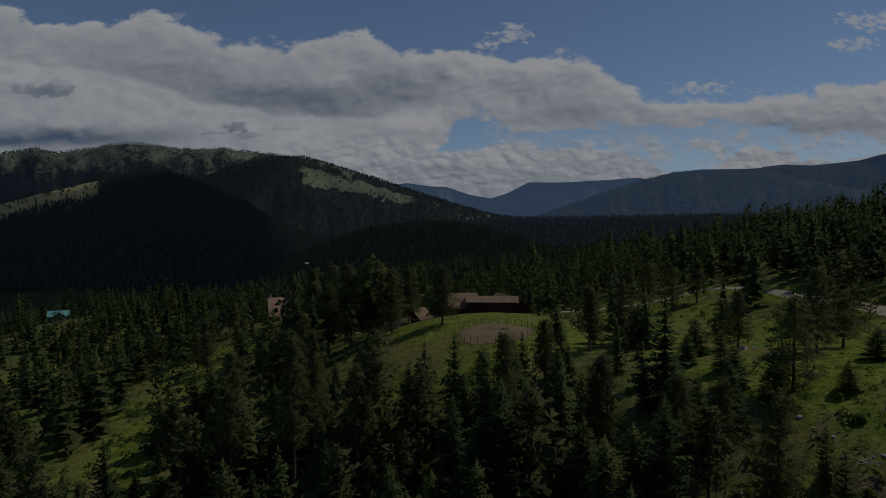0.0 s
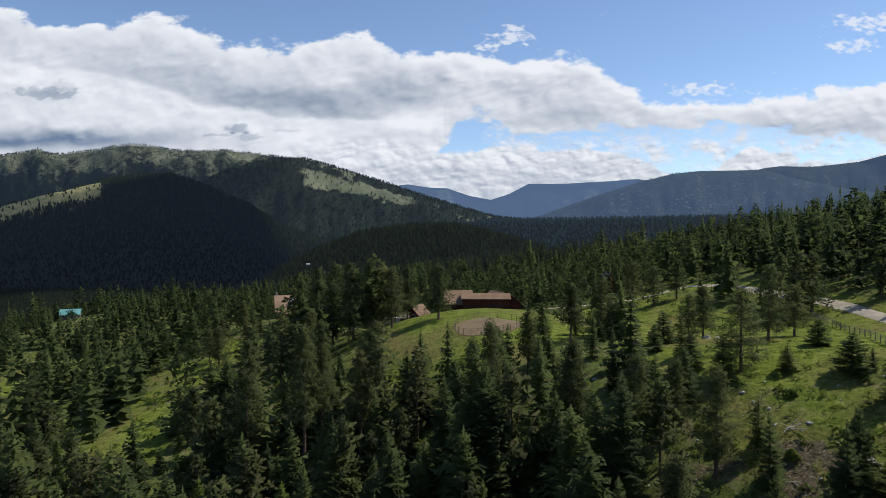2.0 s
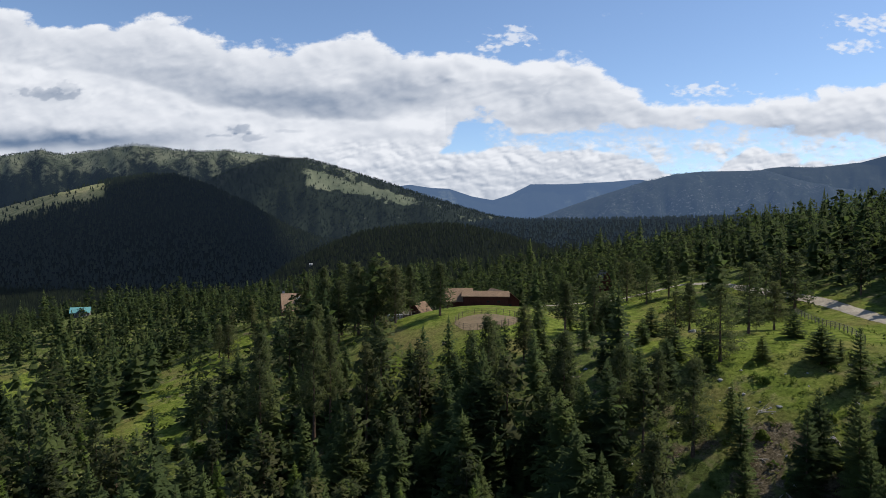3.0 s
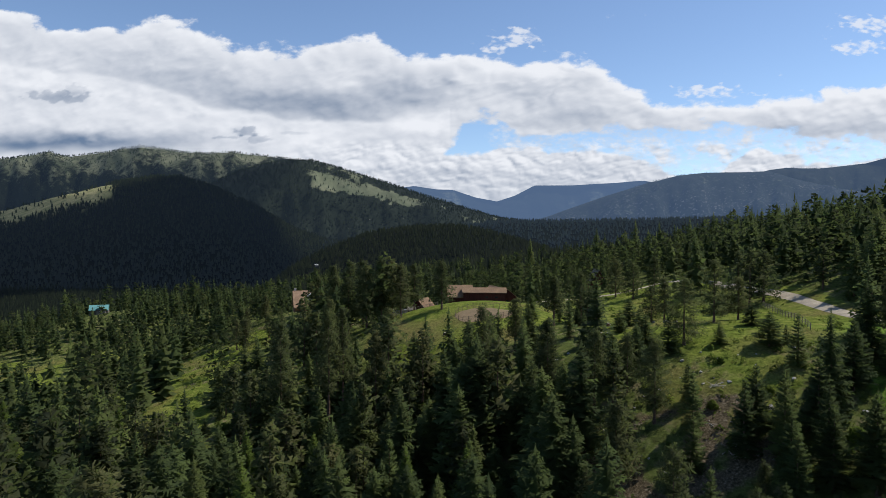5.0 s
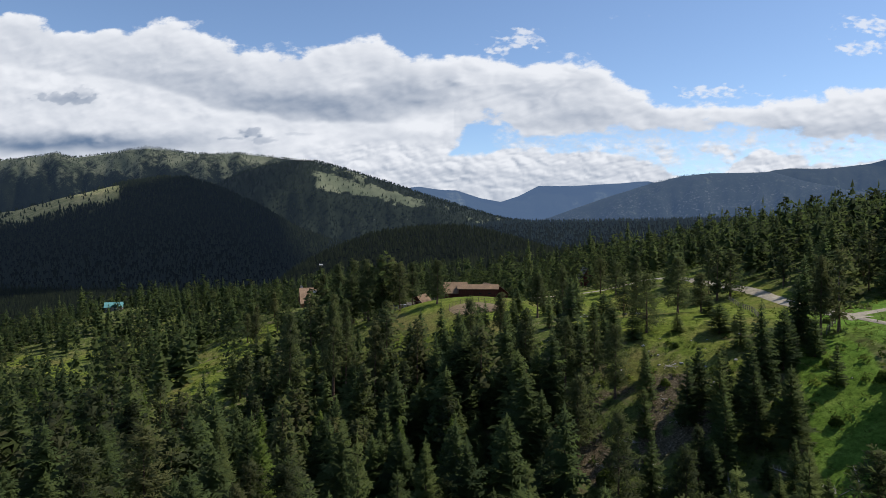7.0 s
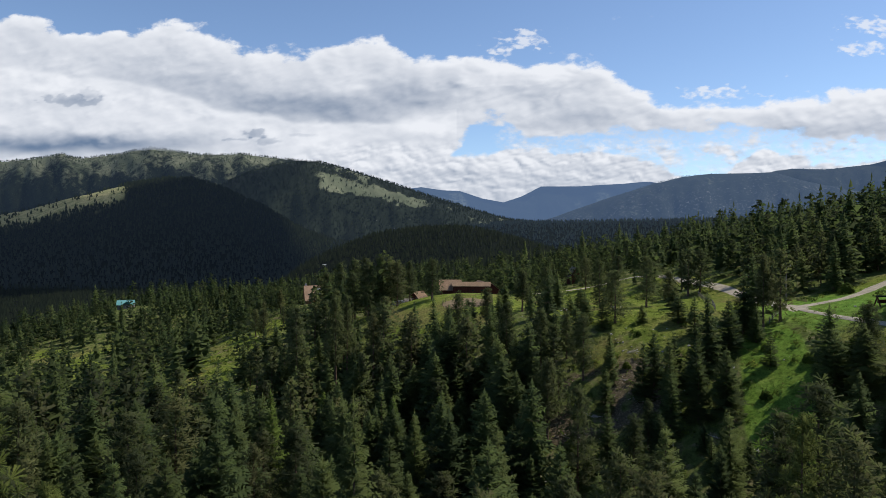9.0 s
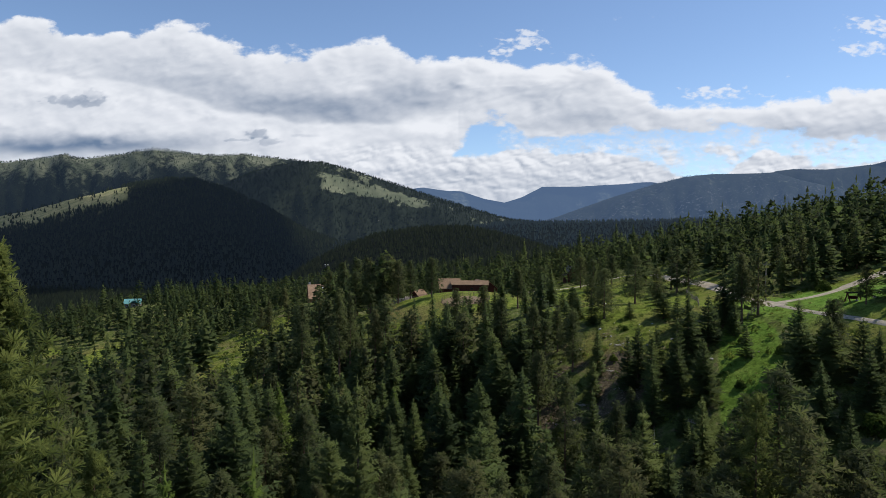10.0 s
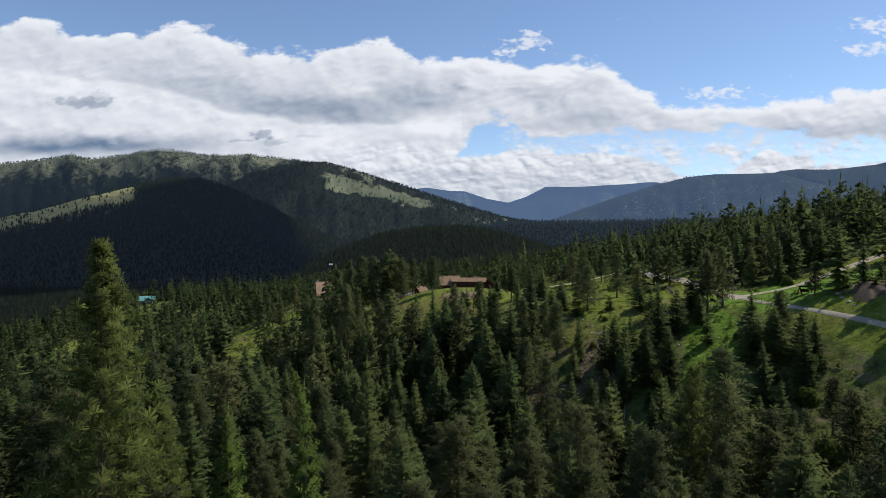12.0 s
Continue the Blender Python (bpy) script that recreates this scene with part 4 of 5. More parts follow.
BANK_FIRS = [
    (45.1, 56.2, 12.0, 0, 1.13), (49.0, 52.6, 13.5, 2, 1.13), (40.4, 63.5, 9.5, 0, 1.13), (48.3, 49.5, 11.5, 2, 1.13),
    (42.7, 34.9, 6.0, 0, 1.25), (38.2, 57.5, 8.7, 1, 1.18), (41.1, 94.1, 6.6, 0, 1.34), (47.0, 45.5, 12.6, 2, 1.13),
    (47.2, 24.1, 13.0, 0, 1.09), (44.2, 42.9, 8.3, 1, 1.18), (35.3, 44.0, 13.6, 0, 1.09), (47.9, 58.7, 11.0, 3, 1.13),
    (41.5, 68.6, 7.5, 2, 1.13),
]
SLOPE_FIRS = [
    (54.7, 54.5, 12.0, 0, 1.25), (57.3, 46.3, 10.5, 2, 1.36), (52.3, 46.7, 11.5, 0, 1.13), (59.7, 69.3, 9.0, 0, 1.18),
    (51.2, 56.7, 11.2, 2, 1.18), (59.7, 59.8, 8.9, 1, 1.22), (56.1, 44.0, 13.5, 3, 1.13), (52.4, 48.1, 14.5, 2, 1.18),
    (60.1, 14.2, 10.8, 3, 1.18),
]
LAWN_FIRS = [
    (63.1, 60.0, 11.0, 3, 1.25), (68.8, 60.5, 7.5, 1, 1.25), (71.8, 71.5, 5.0, 0, 1.36), (71.6, 38.6, 10.5, 1, 1.48),
    (66.2, 15.3, 12.0, 2, 1.13), (64.6, 19.9, 8.0, 0, 1.25), (63.8, 5.2, 9.0, 2, 1.13), (67.4, 51.7, 7.0, 0, 1.26),
    (78.4, 32.2, 11.0, 1, 1.26), (72.2, 30.9, 5.0, 0, 1.34), (71.4, 25.2, 6.9, 2, 1.26), (69.3, 63.8, 6.0, 0, 1.26),
]
RAVINE_FIRS = [
    (-4.7, 63.9, 15.5, 2, 1.25), (0.9, 48.5, 18.5, 2, 1.12), (5.6, 65.4, 13.0, 0, 1.25), (19.8, 74.7, 7.0, 1, 1.25),
    (-2.4, 84.5, 10.0, 0, 1.25), (-12.3, 107.0, 13.5, 3, 1.25), (28.5, 90.0, 6.0, 0, 1.25), (0.5, 57.9, 13.5, 2, 1.25),
    (-5.2, 70.0, 13.0, 0, 1.25), (4.4, 45.0, 8.5, 1, 1.25), (31.8, 79.3, 10.0, 2, 1.25), (8.7, 72.2, 12.5, 0, 1.25),
    (12.9, 73.7, 11.0, 2, 1.25), (20.9, 87.5, 10.5, 0, 1.25), (-59.4, 58.5, 18.0, 2, 1.25), (-33.0, 64.2, 18.5, 0, 1.25),
    (-28.6, 11.5, 16.5, 3, 1.25), (-32.0, 5.3, 17.0, 0, 1.25),
]
FORE_FIRS = [
    (-27.8, 18.5, 15.1, 0, 1.2), (-13.4, 20.4, 16.1, 2, 1.2), (-4.3, 11.3, 27.5, 2, 0.9), (15.0, 38.2, 10.8, 0, 1.25), (11.3, 41.8, 12.9, 2, 1.2),
    (51.8, 31.6, 8.7, 1, 1.3), (75.4, 25.7, 11.4, 0, 1.3), (-9.9, 76.6, 9.5, 2, 1.25), (-77.8, 100.9, 12.4, 0, 1.3), (-62.7, 91.0, 8.3, 1, 1.3),
    (-34.6, 54.9, 19.0, 2, 1.15), (-64.3, 68.1, 13.8, 0, 1.25), (20.5, 93.4, 7.6, 1, 1.3), (18.3, 72.3, 5.1, 0, 1.3), (9.1, 76.1, 8.5, 2, 1.3),
    (-7.6, 68.0, 15.9, 0, 1.15), (39.6, 42.7, 8.9, 1, 1.3), (53.8, 38.4, 7.6, 2, 1.2), (50.4, 35.8, 6.4, 0, 1.2), (55.2, 32.6, 5.6, 3, 1.2), (51.0, 40.6, 5.0, 1, 1.3),
]
LARCHES = [(-1.2, -43.4, 35.3, 0, 0.72), (-12.9, -28.9, 28.4, 1, 0.75), (-26.8, 52.5, 19.2, 0, 1.2), (5.0, 62.2, 14.3, 1, 1.1), (-4.5, 63.0, 16.0, 0, 1.1),
           (-58, 97, 15, 0, 1.2), (-66, 110, 10, 1, 1.2), (-74.5, 86, 14, 1, 1.2), (-86, 92, 13, 0, 1.25), (-79, 119, 9, 0, 1.2), (-23, 82, 13, 1, 1.2),
           (-13.6, 76.6, 11, 0, 1.2), (-131, 152, 12, 1, 1.2), (-37, 86, 14, 0, 1.2), (-98, 145, 10, 1, 1.2)]
SKYLINE_FIRS = [
    (114.5, 352, 34.0, 2, 0.9), (111.8, 300, 25.5, 0, 0.9), (127.6, 300, 26.5, 2, 1.0), (131.9, 280, 26.5, 0, 0.85), (146.0, 270, 27.3, 2, 0.75),
    (148.5, 260, 18.5, 0, 1.1), (179.3, 300, 26.8, 2, 1.1), (177.8, 290, 29.0, 0, 0.9), (184.0, 280, 26.7, 2, 1.1), (199.4, 300, 28.2, 0, 1.0),
    (181.5, 260, 25.0, 2, 1.1), (199.0, 280, 29.6, 0, 0.8), (86.1, 330, 29.0, 2, 0.9), (62.2, 440, 31.0, 0, 0.8), (152.7, 300, 26.6, 2, 0.9), (125.3, 310, 18.5, 0, 1.2),
]
LONE = [(fir, SKYLINE_FIRS), (pine, MEADOW_PINES), (pine, YARD_PINES), (fir, MEADOW_FIRS), (pine, EDGE_PINES), (pine, TALL_PINES), (fir, BANK_FIRS), (fir, SLOPE_FIRS), (fir, LAWN_FIRS), (fir, RAVINE_FIRS), (fir, FORE_FIRS), (larch, LARCHES)]


def scatter(seed, x0, x1, y0, y1, gap):
    """Jittered places with about that gap between them."""
    rs = np.random.RandomState(seed)
    gx, gy = np.meshgrid(np.arange(x0, x1, gap), np.arange(y0, y1, gap))
    gx = gx + rs.uniform(-0.45, 0.45, gx.shape) * gap
    gy = gy + rs.uniform(-0.45, 0.45, gy.shape) * gap
    return gx.ravel(), gy.ravel(), rs


def joined(name, shapes, x, y, z, height, turn, wide, tint, mat, tufts=False):
    """Many trees as one mesh."""
    pick = np.random.RandomState(len(x)).randint(0, len(shapes), len(x))
    V, F, T, N, base = [], [], [], [], 0
    for s, (v, f) in enumerate(shapes):
        round_form = f.shape[1] == 3
        n = v
        if round_form:
            v, f, n = rounded(v, f, tufts)
        k = np.where(pick == s)[0]
        if not len(k):
            continue
        c, sn = np.cos(turn[k])[:, None], np.sin(turn[k])[:, None]
        h, w = (height[k] / 10)[:, None], (height[k] / 10 * wide[k])[:, None]
        X = (v[None, :, 0] * c - v[None, :, 1] * sn) * w + x[k][:, None]
        Y = (v[None, :, 0] * sn + v[None, :, 1] * c) * w + y[k][:, None]
        Z = v[None, :, 2] * h + z[k][:, None]
        V.append(np.stack([X, Y, Z], -1).reshape(-1, 3))
        F.append((f[None] + (np.arange(len(k)) * len(v))[:, None, None]).reshape(-1, f.shape[1]) + base)
        N.append(np.stack([n[None, :, 0] * c - n[None, :, 1] * sn, n[None, :, 0] * sn + n[None, :, 1] * c, n[None, :, 2] + 0 * c], -1).reshape(-1, 3))
        T.append(np.repeat(tint[k], len(v)))
        base += len(k) * len(v)
    me = mesh_from(name, np.concatenate(V), np.concatenate(F), [mat], normals=np.concatenate(N) if round_form else None)
    me.attributes.new("tint", "FLOAT", "POINT").data.foreach_set("value", np.concatenate(T).astype(np.float32))
    return me


def keep_clear(x, y):
    """Where no wild tree stands: roads, buildings, pen, and close round the lone trees."""
    free = np.ones(len(x), bool)
    for line in (ROAD, TRACK, DRIVE, BARN_LANE):
        free &= off_line(x, y, line) > 4.3
    for cx, cy, r in ((12.1, 143, 14), (12, 188, 17), (-4, 196, 14), (-63, 243, 8), (-61, 233, 5), (-59, 225, 4), (-212, 356, 12), (-203, 338, 13), (-194, 320, 9)):
        free &= np.hypot(x - cx, y - cy) > r
    for _, trees in LONE:
        for a, b, h, _, _ in trees:
            free &= np.hypot(x - a, y - b) > 1.0 + h * 0.12
    return free


def plant_woods():
    x, y, rs = scatter(21, -330, 330, -150, 520, 6.4)
    fx, fy, _ = scatter(22, -34, 40, 28, 92, 5.2)
    thick = ellipse(fx, fy, -3, 64, 24, 27, 0.1) > 0.5
    yx, yy, _ = scatter(23, -120, -5, 50, 160, 7.5)
    sx, sy, _ = scatter(24, -160, -48, 150, 240, 10.0)
    x, y = np.concatenate([x, fx[thick], sx, yx]), np.concatenate([y, fy[thick], sy, yy])
    young = np.arange(len(x)) >= len(x) - len(yx)
    u = rs.rand(len(x))
    wood = 1 - open_land(x, y)
    slope = slice(len(x) - len(yx) - len(sx), len(x) - len(yx))
    wood[slope] = 0.5 * (np.minimum(off_line(x[slope], y[slope], GLADE), off_line(x[slope], y[slope], LOWER_GLADE)) > 8)
    clump = 0.78 + 0.7 * fbm(x / 28, y / 28, 3) - 0.45 * ellipse(x, y, 50, 70, 13, 10) - 0.3 * ellipse(x, y, 78, 22, 22, 30) + 0.1 * ellipse(x, y, -60, 105, 75, 55) + 0.5 * ellipse(x, y, 116, 146, 22, 40) - 0.4 * ellipse(x, y, 46, 47, 18, 20) - 0.25 * ellipse(x, y, 32, 120, 22, 30)
    keep = (u < wood ** 1.6 * clump) & keep_clear(x, y) & (np.abs(x - 12) < np.maximum((y + 95) * 0.8 + 25, 62))
    x, y, young = x[keep], y[keep], young[keep]
    n = len(x)
    ravine = smooth(70, 30, y)
    height = (9.2 + 7.5 * rs.rand(n) ** 1.3) * (1 + 0.2 * ravine + 0.15 * smooth(60, 130, x)) * (0.8 + 0.45 * rs.rand(n))
    height = height * (1 - 0.3 * ellipse(x, y, 84, 28, 22, 32)) * (1 - 0.3 * ellipse(x, y, 32, 124, 24, 32)) * (1 + 0.2 * ellipse(x, y, -85, 130, 90, 110))
    sapling = young | (rs.rand(n) < 0.16)
    height = np.where(sapling, 2.5 + 4.0 * rs.rand(n), height)
    is_pine = rs.rand(n) < 0.3 + 0.6 * fbm(x / 60, y / 60, 2) + 0.45 * ellipse(x, y, 20, 270, 100, 110) + 0.4 * smooth(35, 0, y)
    is_pine &= ~sapling
    turn, wide, tint = rs.rand(n) * 6.28, 1.1 + 0.5 * rs.rand(n) + 0.06 * ellipse(x, y, -85, 130, 90, 110), rs.rand(n)
    z = ground_z(x, y)
    away = np.hypot(x - 12, y + 25) + np.where(y < -58, 120, 0)
    order = np.argsort(away)
    rank = np.zeros(n, int)
    for kind in (False, True):
        k = order[is_pine[order] == kind]
        rank[k] = np.arange(len(k))
    near = rank < np.where(is_pine, 150, 250)
    for i in np.where(near)[0]:
        (pine if is_pine[i] else fir).plant(x[i], y[i], height[i], rs.randint(4), math.degrees(turn[i]), wide[i], hero=rank[i] < (50 if is_pine[i] else 80))
    for sp, flag in ((fir, False), (pine, True)):
        for lod, sel in (("mid", ~near & (away < 180)), ("low", ~near & (away >= 180))):
            k = np.where(sel & (is_pine == flag))[0]
            # coarse crowns take the darkened copies, with shade in the colour
            me = joined("woods", sp.mid if lod == "mid" else sp.low, x[k], y[k], z[k], height[k], turn[k], wide[k], tint[k], sp.crown_mat if lod == "mid" else PINE_SHADED if flag else FIR_SHADED, flag)
            woods = thing("%s_woods" % sp.name.split("_")[0], "dense stand of dark green %s trees on the slope" % sp.name.split("_")[0], "forest", kind="stuff")
            o = new("crowns", me)
            o.parent = woods
            if lod == "mid":
                me = joined("trunks", [trunk_shape(9, 10.0, 4, 0.014)], x[k], y[k], z[k], height[k], turn[k], wide[k], tint[k], BARK)
                o = new("trunks", me)
                o.parent = woods


def far_tree(seed, tiers=2, sides=5):
    rs = np.random.RandomState(seed)
    v, f = [], []
    for i in range(tiers):
        z0, z1 = 10 * (0.08 + 0.36 * i), 10 * (0.62 + 0.38 * i) if tiers > 1 else 10
        r = 2.1 * (1 - 0.36 * i)
        n = len(v)
        for k in range(sides):
            a = 6.283 * (k + 0.5 * rs.rand()) / sides
            q = r * (0.7 + 0.5 * rs.rand())
            v.append((q * math.cos(a), q * math.sin(a), z0 + rs.rand() * 0.8))
        v.append((0, 0, z1))
        f += [(n + k, n + (k + 1) % sides, n + sides) for k in range(sides)]
    return np.array(v), np.array(f)


def plant_far_woods(name, label, seed, total, near, far, left, right, ridge, haze, tall=1.0, dark=1.0):
    rs = np.random.RandomState(seed)
    ahead = near + (far - near) * rs.rand(total) ** 0.85
    u = rs.uniform(left, right, total)
    x, y = u * ahead, ahead - 9
    z = ground_z(x, y) if ridge is None else ridge_z(ridge, x, y)
    bare = bare_grass(ridge, x, y, z)
    keep = (rs.rand(total) < (1 - (0.32 if ridge is GRASSY_RIDGE else 0.74 if ridge is SPUR_RIDGE else 0.93) * bare)) & (z > VALLEY - 15) & (np.hypot(x + 311, (y - 1445) / 2.6) > 20)
    x, y, z = x[keep], y[keep], z[keep]
    n = len(x)
    height = (9 + 10 * rs.rand(n)) * tall
    # needles coloured near black, with painted distance haze mixed in as glow
    leaf = material(name, needles((0.007 * dark, 0.011 * dark, 0.006 * dark), (0.018 * dark, 0.025 * dark, 0.012 * dark), (0.030 * dark, 0.036 * dark, 0.017 * dark), haze))
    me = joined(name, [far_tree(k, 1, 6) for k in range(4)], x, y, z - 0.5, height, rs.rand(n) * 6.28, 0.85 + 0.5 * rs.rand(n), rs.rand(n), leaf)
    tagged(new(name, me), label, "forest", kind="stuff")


for sp, trees in LONE:
    for tx, ty, th, shape, breadth in trees:
        old = "very tall old pine with ragged yellow-green clumps of needles" if th > 40 else ""
        sp.plant(tx, ty, th, shape, 37.0 * shape + 11 * tx, breadth, old, hero=ty < 112 or sp is larch)
plant_woods()
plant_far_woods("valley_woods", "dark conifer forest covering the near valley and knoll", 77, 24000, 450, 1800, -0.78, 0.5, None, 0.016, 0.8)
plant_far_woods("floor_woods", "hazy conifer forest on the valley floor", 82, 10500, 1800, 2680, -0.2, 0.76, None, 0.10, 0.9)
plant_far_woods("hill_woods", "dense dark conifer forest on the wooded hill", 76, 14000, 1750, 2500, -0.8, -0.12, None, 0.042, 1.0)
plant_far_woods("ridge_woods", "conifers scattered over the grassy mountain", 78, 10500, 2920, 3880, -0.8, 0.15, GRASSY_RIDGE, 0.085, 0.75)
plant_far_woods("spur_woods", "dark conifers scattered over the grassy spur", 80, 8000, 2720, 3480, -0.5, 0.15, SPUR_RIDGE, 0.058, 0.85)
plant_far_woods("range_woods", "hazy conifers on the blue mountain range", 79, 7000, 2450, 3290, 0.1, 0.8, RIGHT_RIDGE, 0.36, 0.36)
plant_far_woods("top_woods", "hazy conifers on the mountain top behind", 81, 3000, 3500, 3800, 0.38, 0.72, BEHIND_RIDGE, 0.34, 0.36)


# ---- undergrowth ----
def tuft_shape(seed, leaves, spread, tall):
    rs = np.random.RandomState(seed)
    v, f = [], []
    for k in range(leaves):
        a, q = rs.rand() * 6.283, spread * rs.rand() ** 0.5
        o = np.array([math.cos(a) * q, math.sin(a) * q, 0])
        side = np.array([-math.sin(a + rs.randn()), math.cos(a + rs.randn()), 0]) * spread * (0.16 + 0.14 * rs.rand())
        n = len(v)
        v.extend((o - side, o + side, o * 1.5 + np.array([rs.randn() * spread * 0.3, rs.randn() * spread * 0.3, tall * (0.5 + 0.7 * rs.rand())])))
        f.append((n, n + 1, n + 2))
    return np.array(v), np.array(f)


def shrub_shape(seed, clumps, leaves, fine=1.0):
    """A rounded bush, 10 m across and 8 m high, to be scaled down."""
    rs = np.random.RandomState(seed)
    v, f = [], []
    for c in range(clumps):
        d = rs.randn(3)
        d[2] = abs(d[2])
        d /= np.linalg.norm(d)
        o = d * np.array([4.2, 4.2, 6.0]) * (0.55 + 0.45 * rs.rand())
        rad = (1.1 + 0.9 * rs.rand()) * fine
        base, turn = len(v), rs.rand() * 6.28
        v.append(o + d * rad * 0.8)
        for k in range(leaves):
            a = turn + 6.283 * (k + 0.5 * rs.rand()) / leaves
            e1 = np.cross(d, (0.3, 0.2, 1.0))
            e1 /= np.linalg.norm(e1)
            e2 = np.cross(d, e1)
            w = rad * (1.3 if k % 2 else 0.6) * (0.7 + 0.5 * rs.rand())
            v.append(o + (e1 * math.cos(a) + e2 * math.sin(a)) * w + d * rad * 0.3 * rs.randn())
        f += [(base, base + 1 + k, base + 1 + (k + 1) % leaves) for k in range(leaves)]
    return np.array(v), np.array(f)


def plant_undergrowth():
    x, y, rs = scatter(31, -50, 120, -5, 135, 1.15)
    n = fbm(x / 9, y / 9, 3)
    wild = 1 - open_land(x, y)
    keep = (rs.rand(len(x)) < 0.08 + 0.6 * n + 0.4 * ellipse(x, y, 74, 48, 16, 26) + 0.5 * ellipse(x, y, 52, 74, 18, 16) - 0.08 * ellipse(x, y, 40, 112, 50, 24)) & (off_line(x, y, ROAD) > 3) & (off_line(x, y, DRIVE) > 2.4) & (np.hypot(x - 12.1, y - 143) > 9)
    x, y = x[keep], y[keep]
    m = len(x)
    me = joined("grass_tufts", [tuft_shape(k, 10, 4.2, 4.0) for k in range(4)], x, y, ground_z(x, y) - 0.03, 0.5 + 0.85 * rs.rand(m) ** 1.5, rs.rand(m) * 6.28, 0.8 + 0.8 * rs.rand(m), rs.rand(m), TUFTS)
    tagged(new("grass_tufts", me), "tall tufts of green and straw-coloured meadow grass", "grass", kind="stuff")
    x, y, rs = scatter(32, -150, 110, -60, 230, 4.2)
    keep = (rs.rand(len(x)) < 0.38 + 0.7 * fbm(x / 20, y / 20, 3) + 0.55 * ellipse(x, y, 46, 48, 24, 26) + 0.45 * ellipse(x, y, 42, 62, 20, 14) + 0.2 * ellipse(x, y, 50, 74, 12, 10) + 0.5 * ellipse(x, y, 51, 33, 8, 12) + 0.25 * ellipse(x, y, -100, 180, 80, 50)) & keep_clear(x, y) & (ellipse(x, y, 60, 106, 26, 24) < 0.5) & (ellipse(x, y, 8, 150, 30, 28) < 0.5)
    x, y = x[keep], y[keep]
    m = len(x)
    me = joined("brush", [shrub_shape(k, 21, 4, 0.72) for k in range(4)], x, y, ground_z(x, y) - 0.1, 1.0 + 1.5 * rs.rand(m), rs.rand(m) * 6.28, 0.8 + 0.6 * rs.rand(m), rs.rand(m), SHRUB_LEAVES)
    tagged(new("brush", me), "low leafy green brush between the trees", "brush", kind="stuff")


plant_undergrowth()


def shrub(x, y, size, which, label="bright green leafy shrub among the firs"):
    ob = thing("shrub", label, "shrub", on_ground_early(x, y, 40 * which + x), "leafy shrubs")
    s = size / 8.0
    for nm, me in SHRUB_PARTS[which % len(SHRUB_PARTS)]:
        o = new(nm, me)
        o.parent = ob
        o.scale = (s, s, s)


def on_ground_early(x, y, turn=0.0):
    return pose(x, y, ground_at(x, y), 0, 0, turn)


SHRUB_PARTS = []
for k in range(3):
    sv, sf = shrub_shape(60 + k, 260, 4, 0.5)
    tv, tf = trunk_shape(60 + k, 5.0, 6, 0.05)
    SHRUB_PARTS.append((("stem", mesh_from("stem", tv, tf, [BARK], True)), ("foliage", mesh_from("foliage", sv, sf, [SHRUB_LEAVES]))))
SHRUBS = [(19.3, 43.8, 3.6), (-52.0, 118.0, 4.0), (-47.0, 108.0, 3.2), (74.0, 22.0, 4.0), (70.0, 8.0, 5.0), (12.0, 20.0, 3.5), (-36.0, 30.0, 4.5),
          (-12.0, 22.0, 3.8), (26.0, 30.0, 3.0), (36.0, 24.0, 3.2), (24.5, 60.0, 2.6), (30.5, 52.5, 3.0), (41.5, 49.0, 2.4), (33.0, 46.5, 2.8), (44.5, 66.0, 1.8), (53.0, 65.0, 1.7), (49.5, 75.5, 1.5), (12.5, 56.0, 2.8), (58.5, 52.0, 2.4), (63.5, 45.0, 2.0), (69.0, 57.0, 1.8), (37.5, 71.0, 2.0), (76.0, 47.0, 4.2), (79.0, 44.5, 4.4), (73.0, 48.5, 2.6), (82.0, 47.0, 3.2), (103.0, 88.0, 3.4), (-70.0, 95.0, 4.2)]
for k, (sx, sy, size) in enumerate(SHRUBS):
    shrub(sx, sy, size, k)

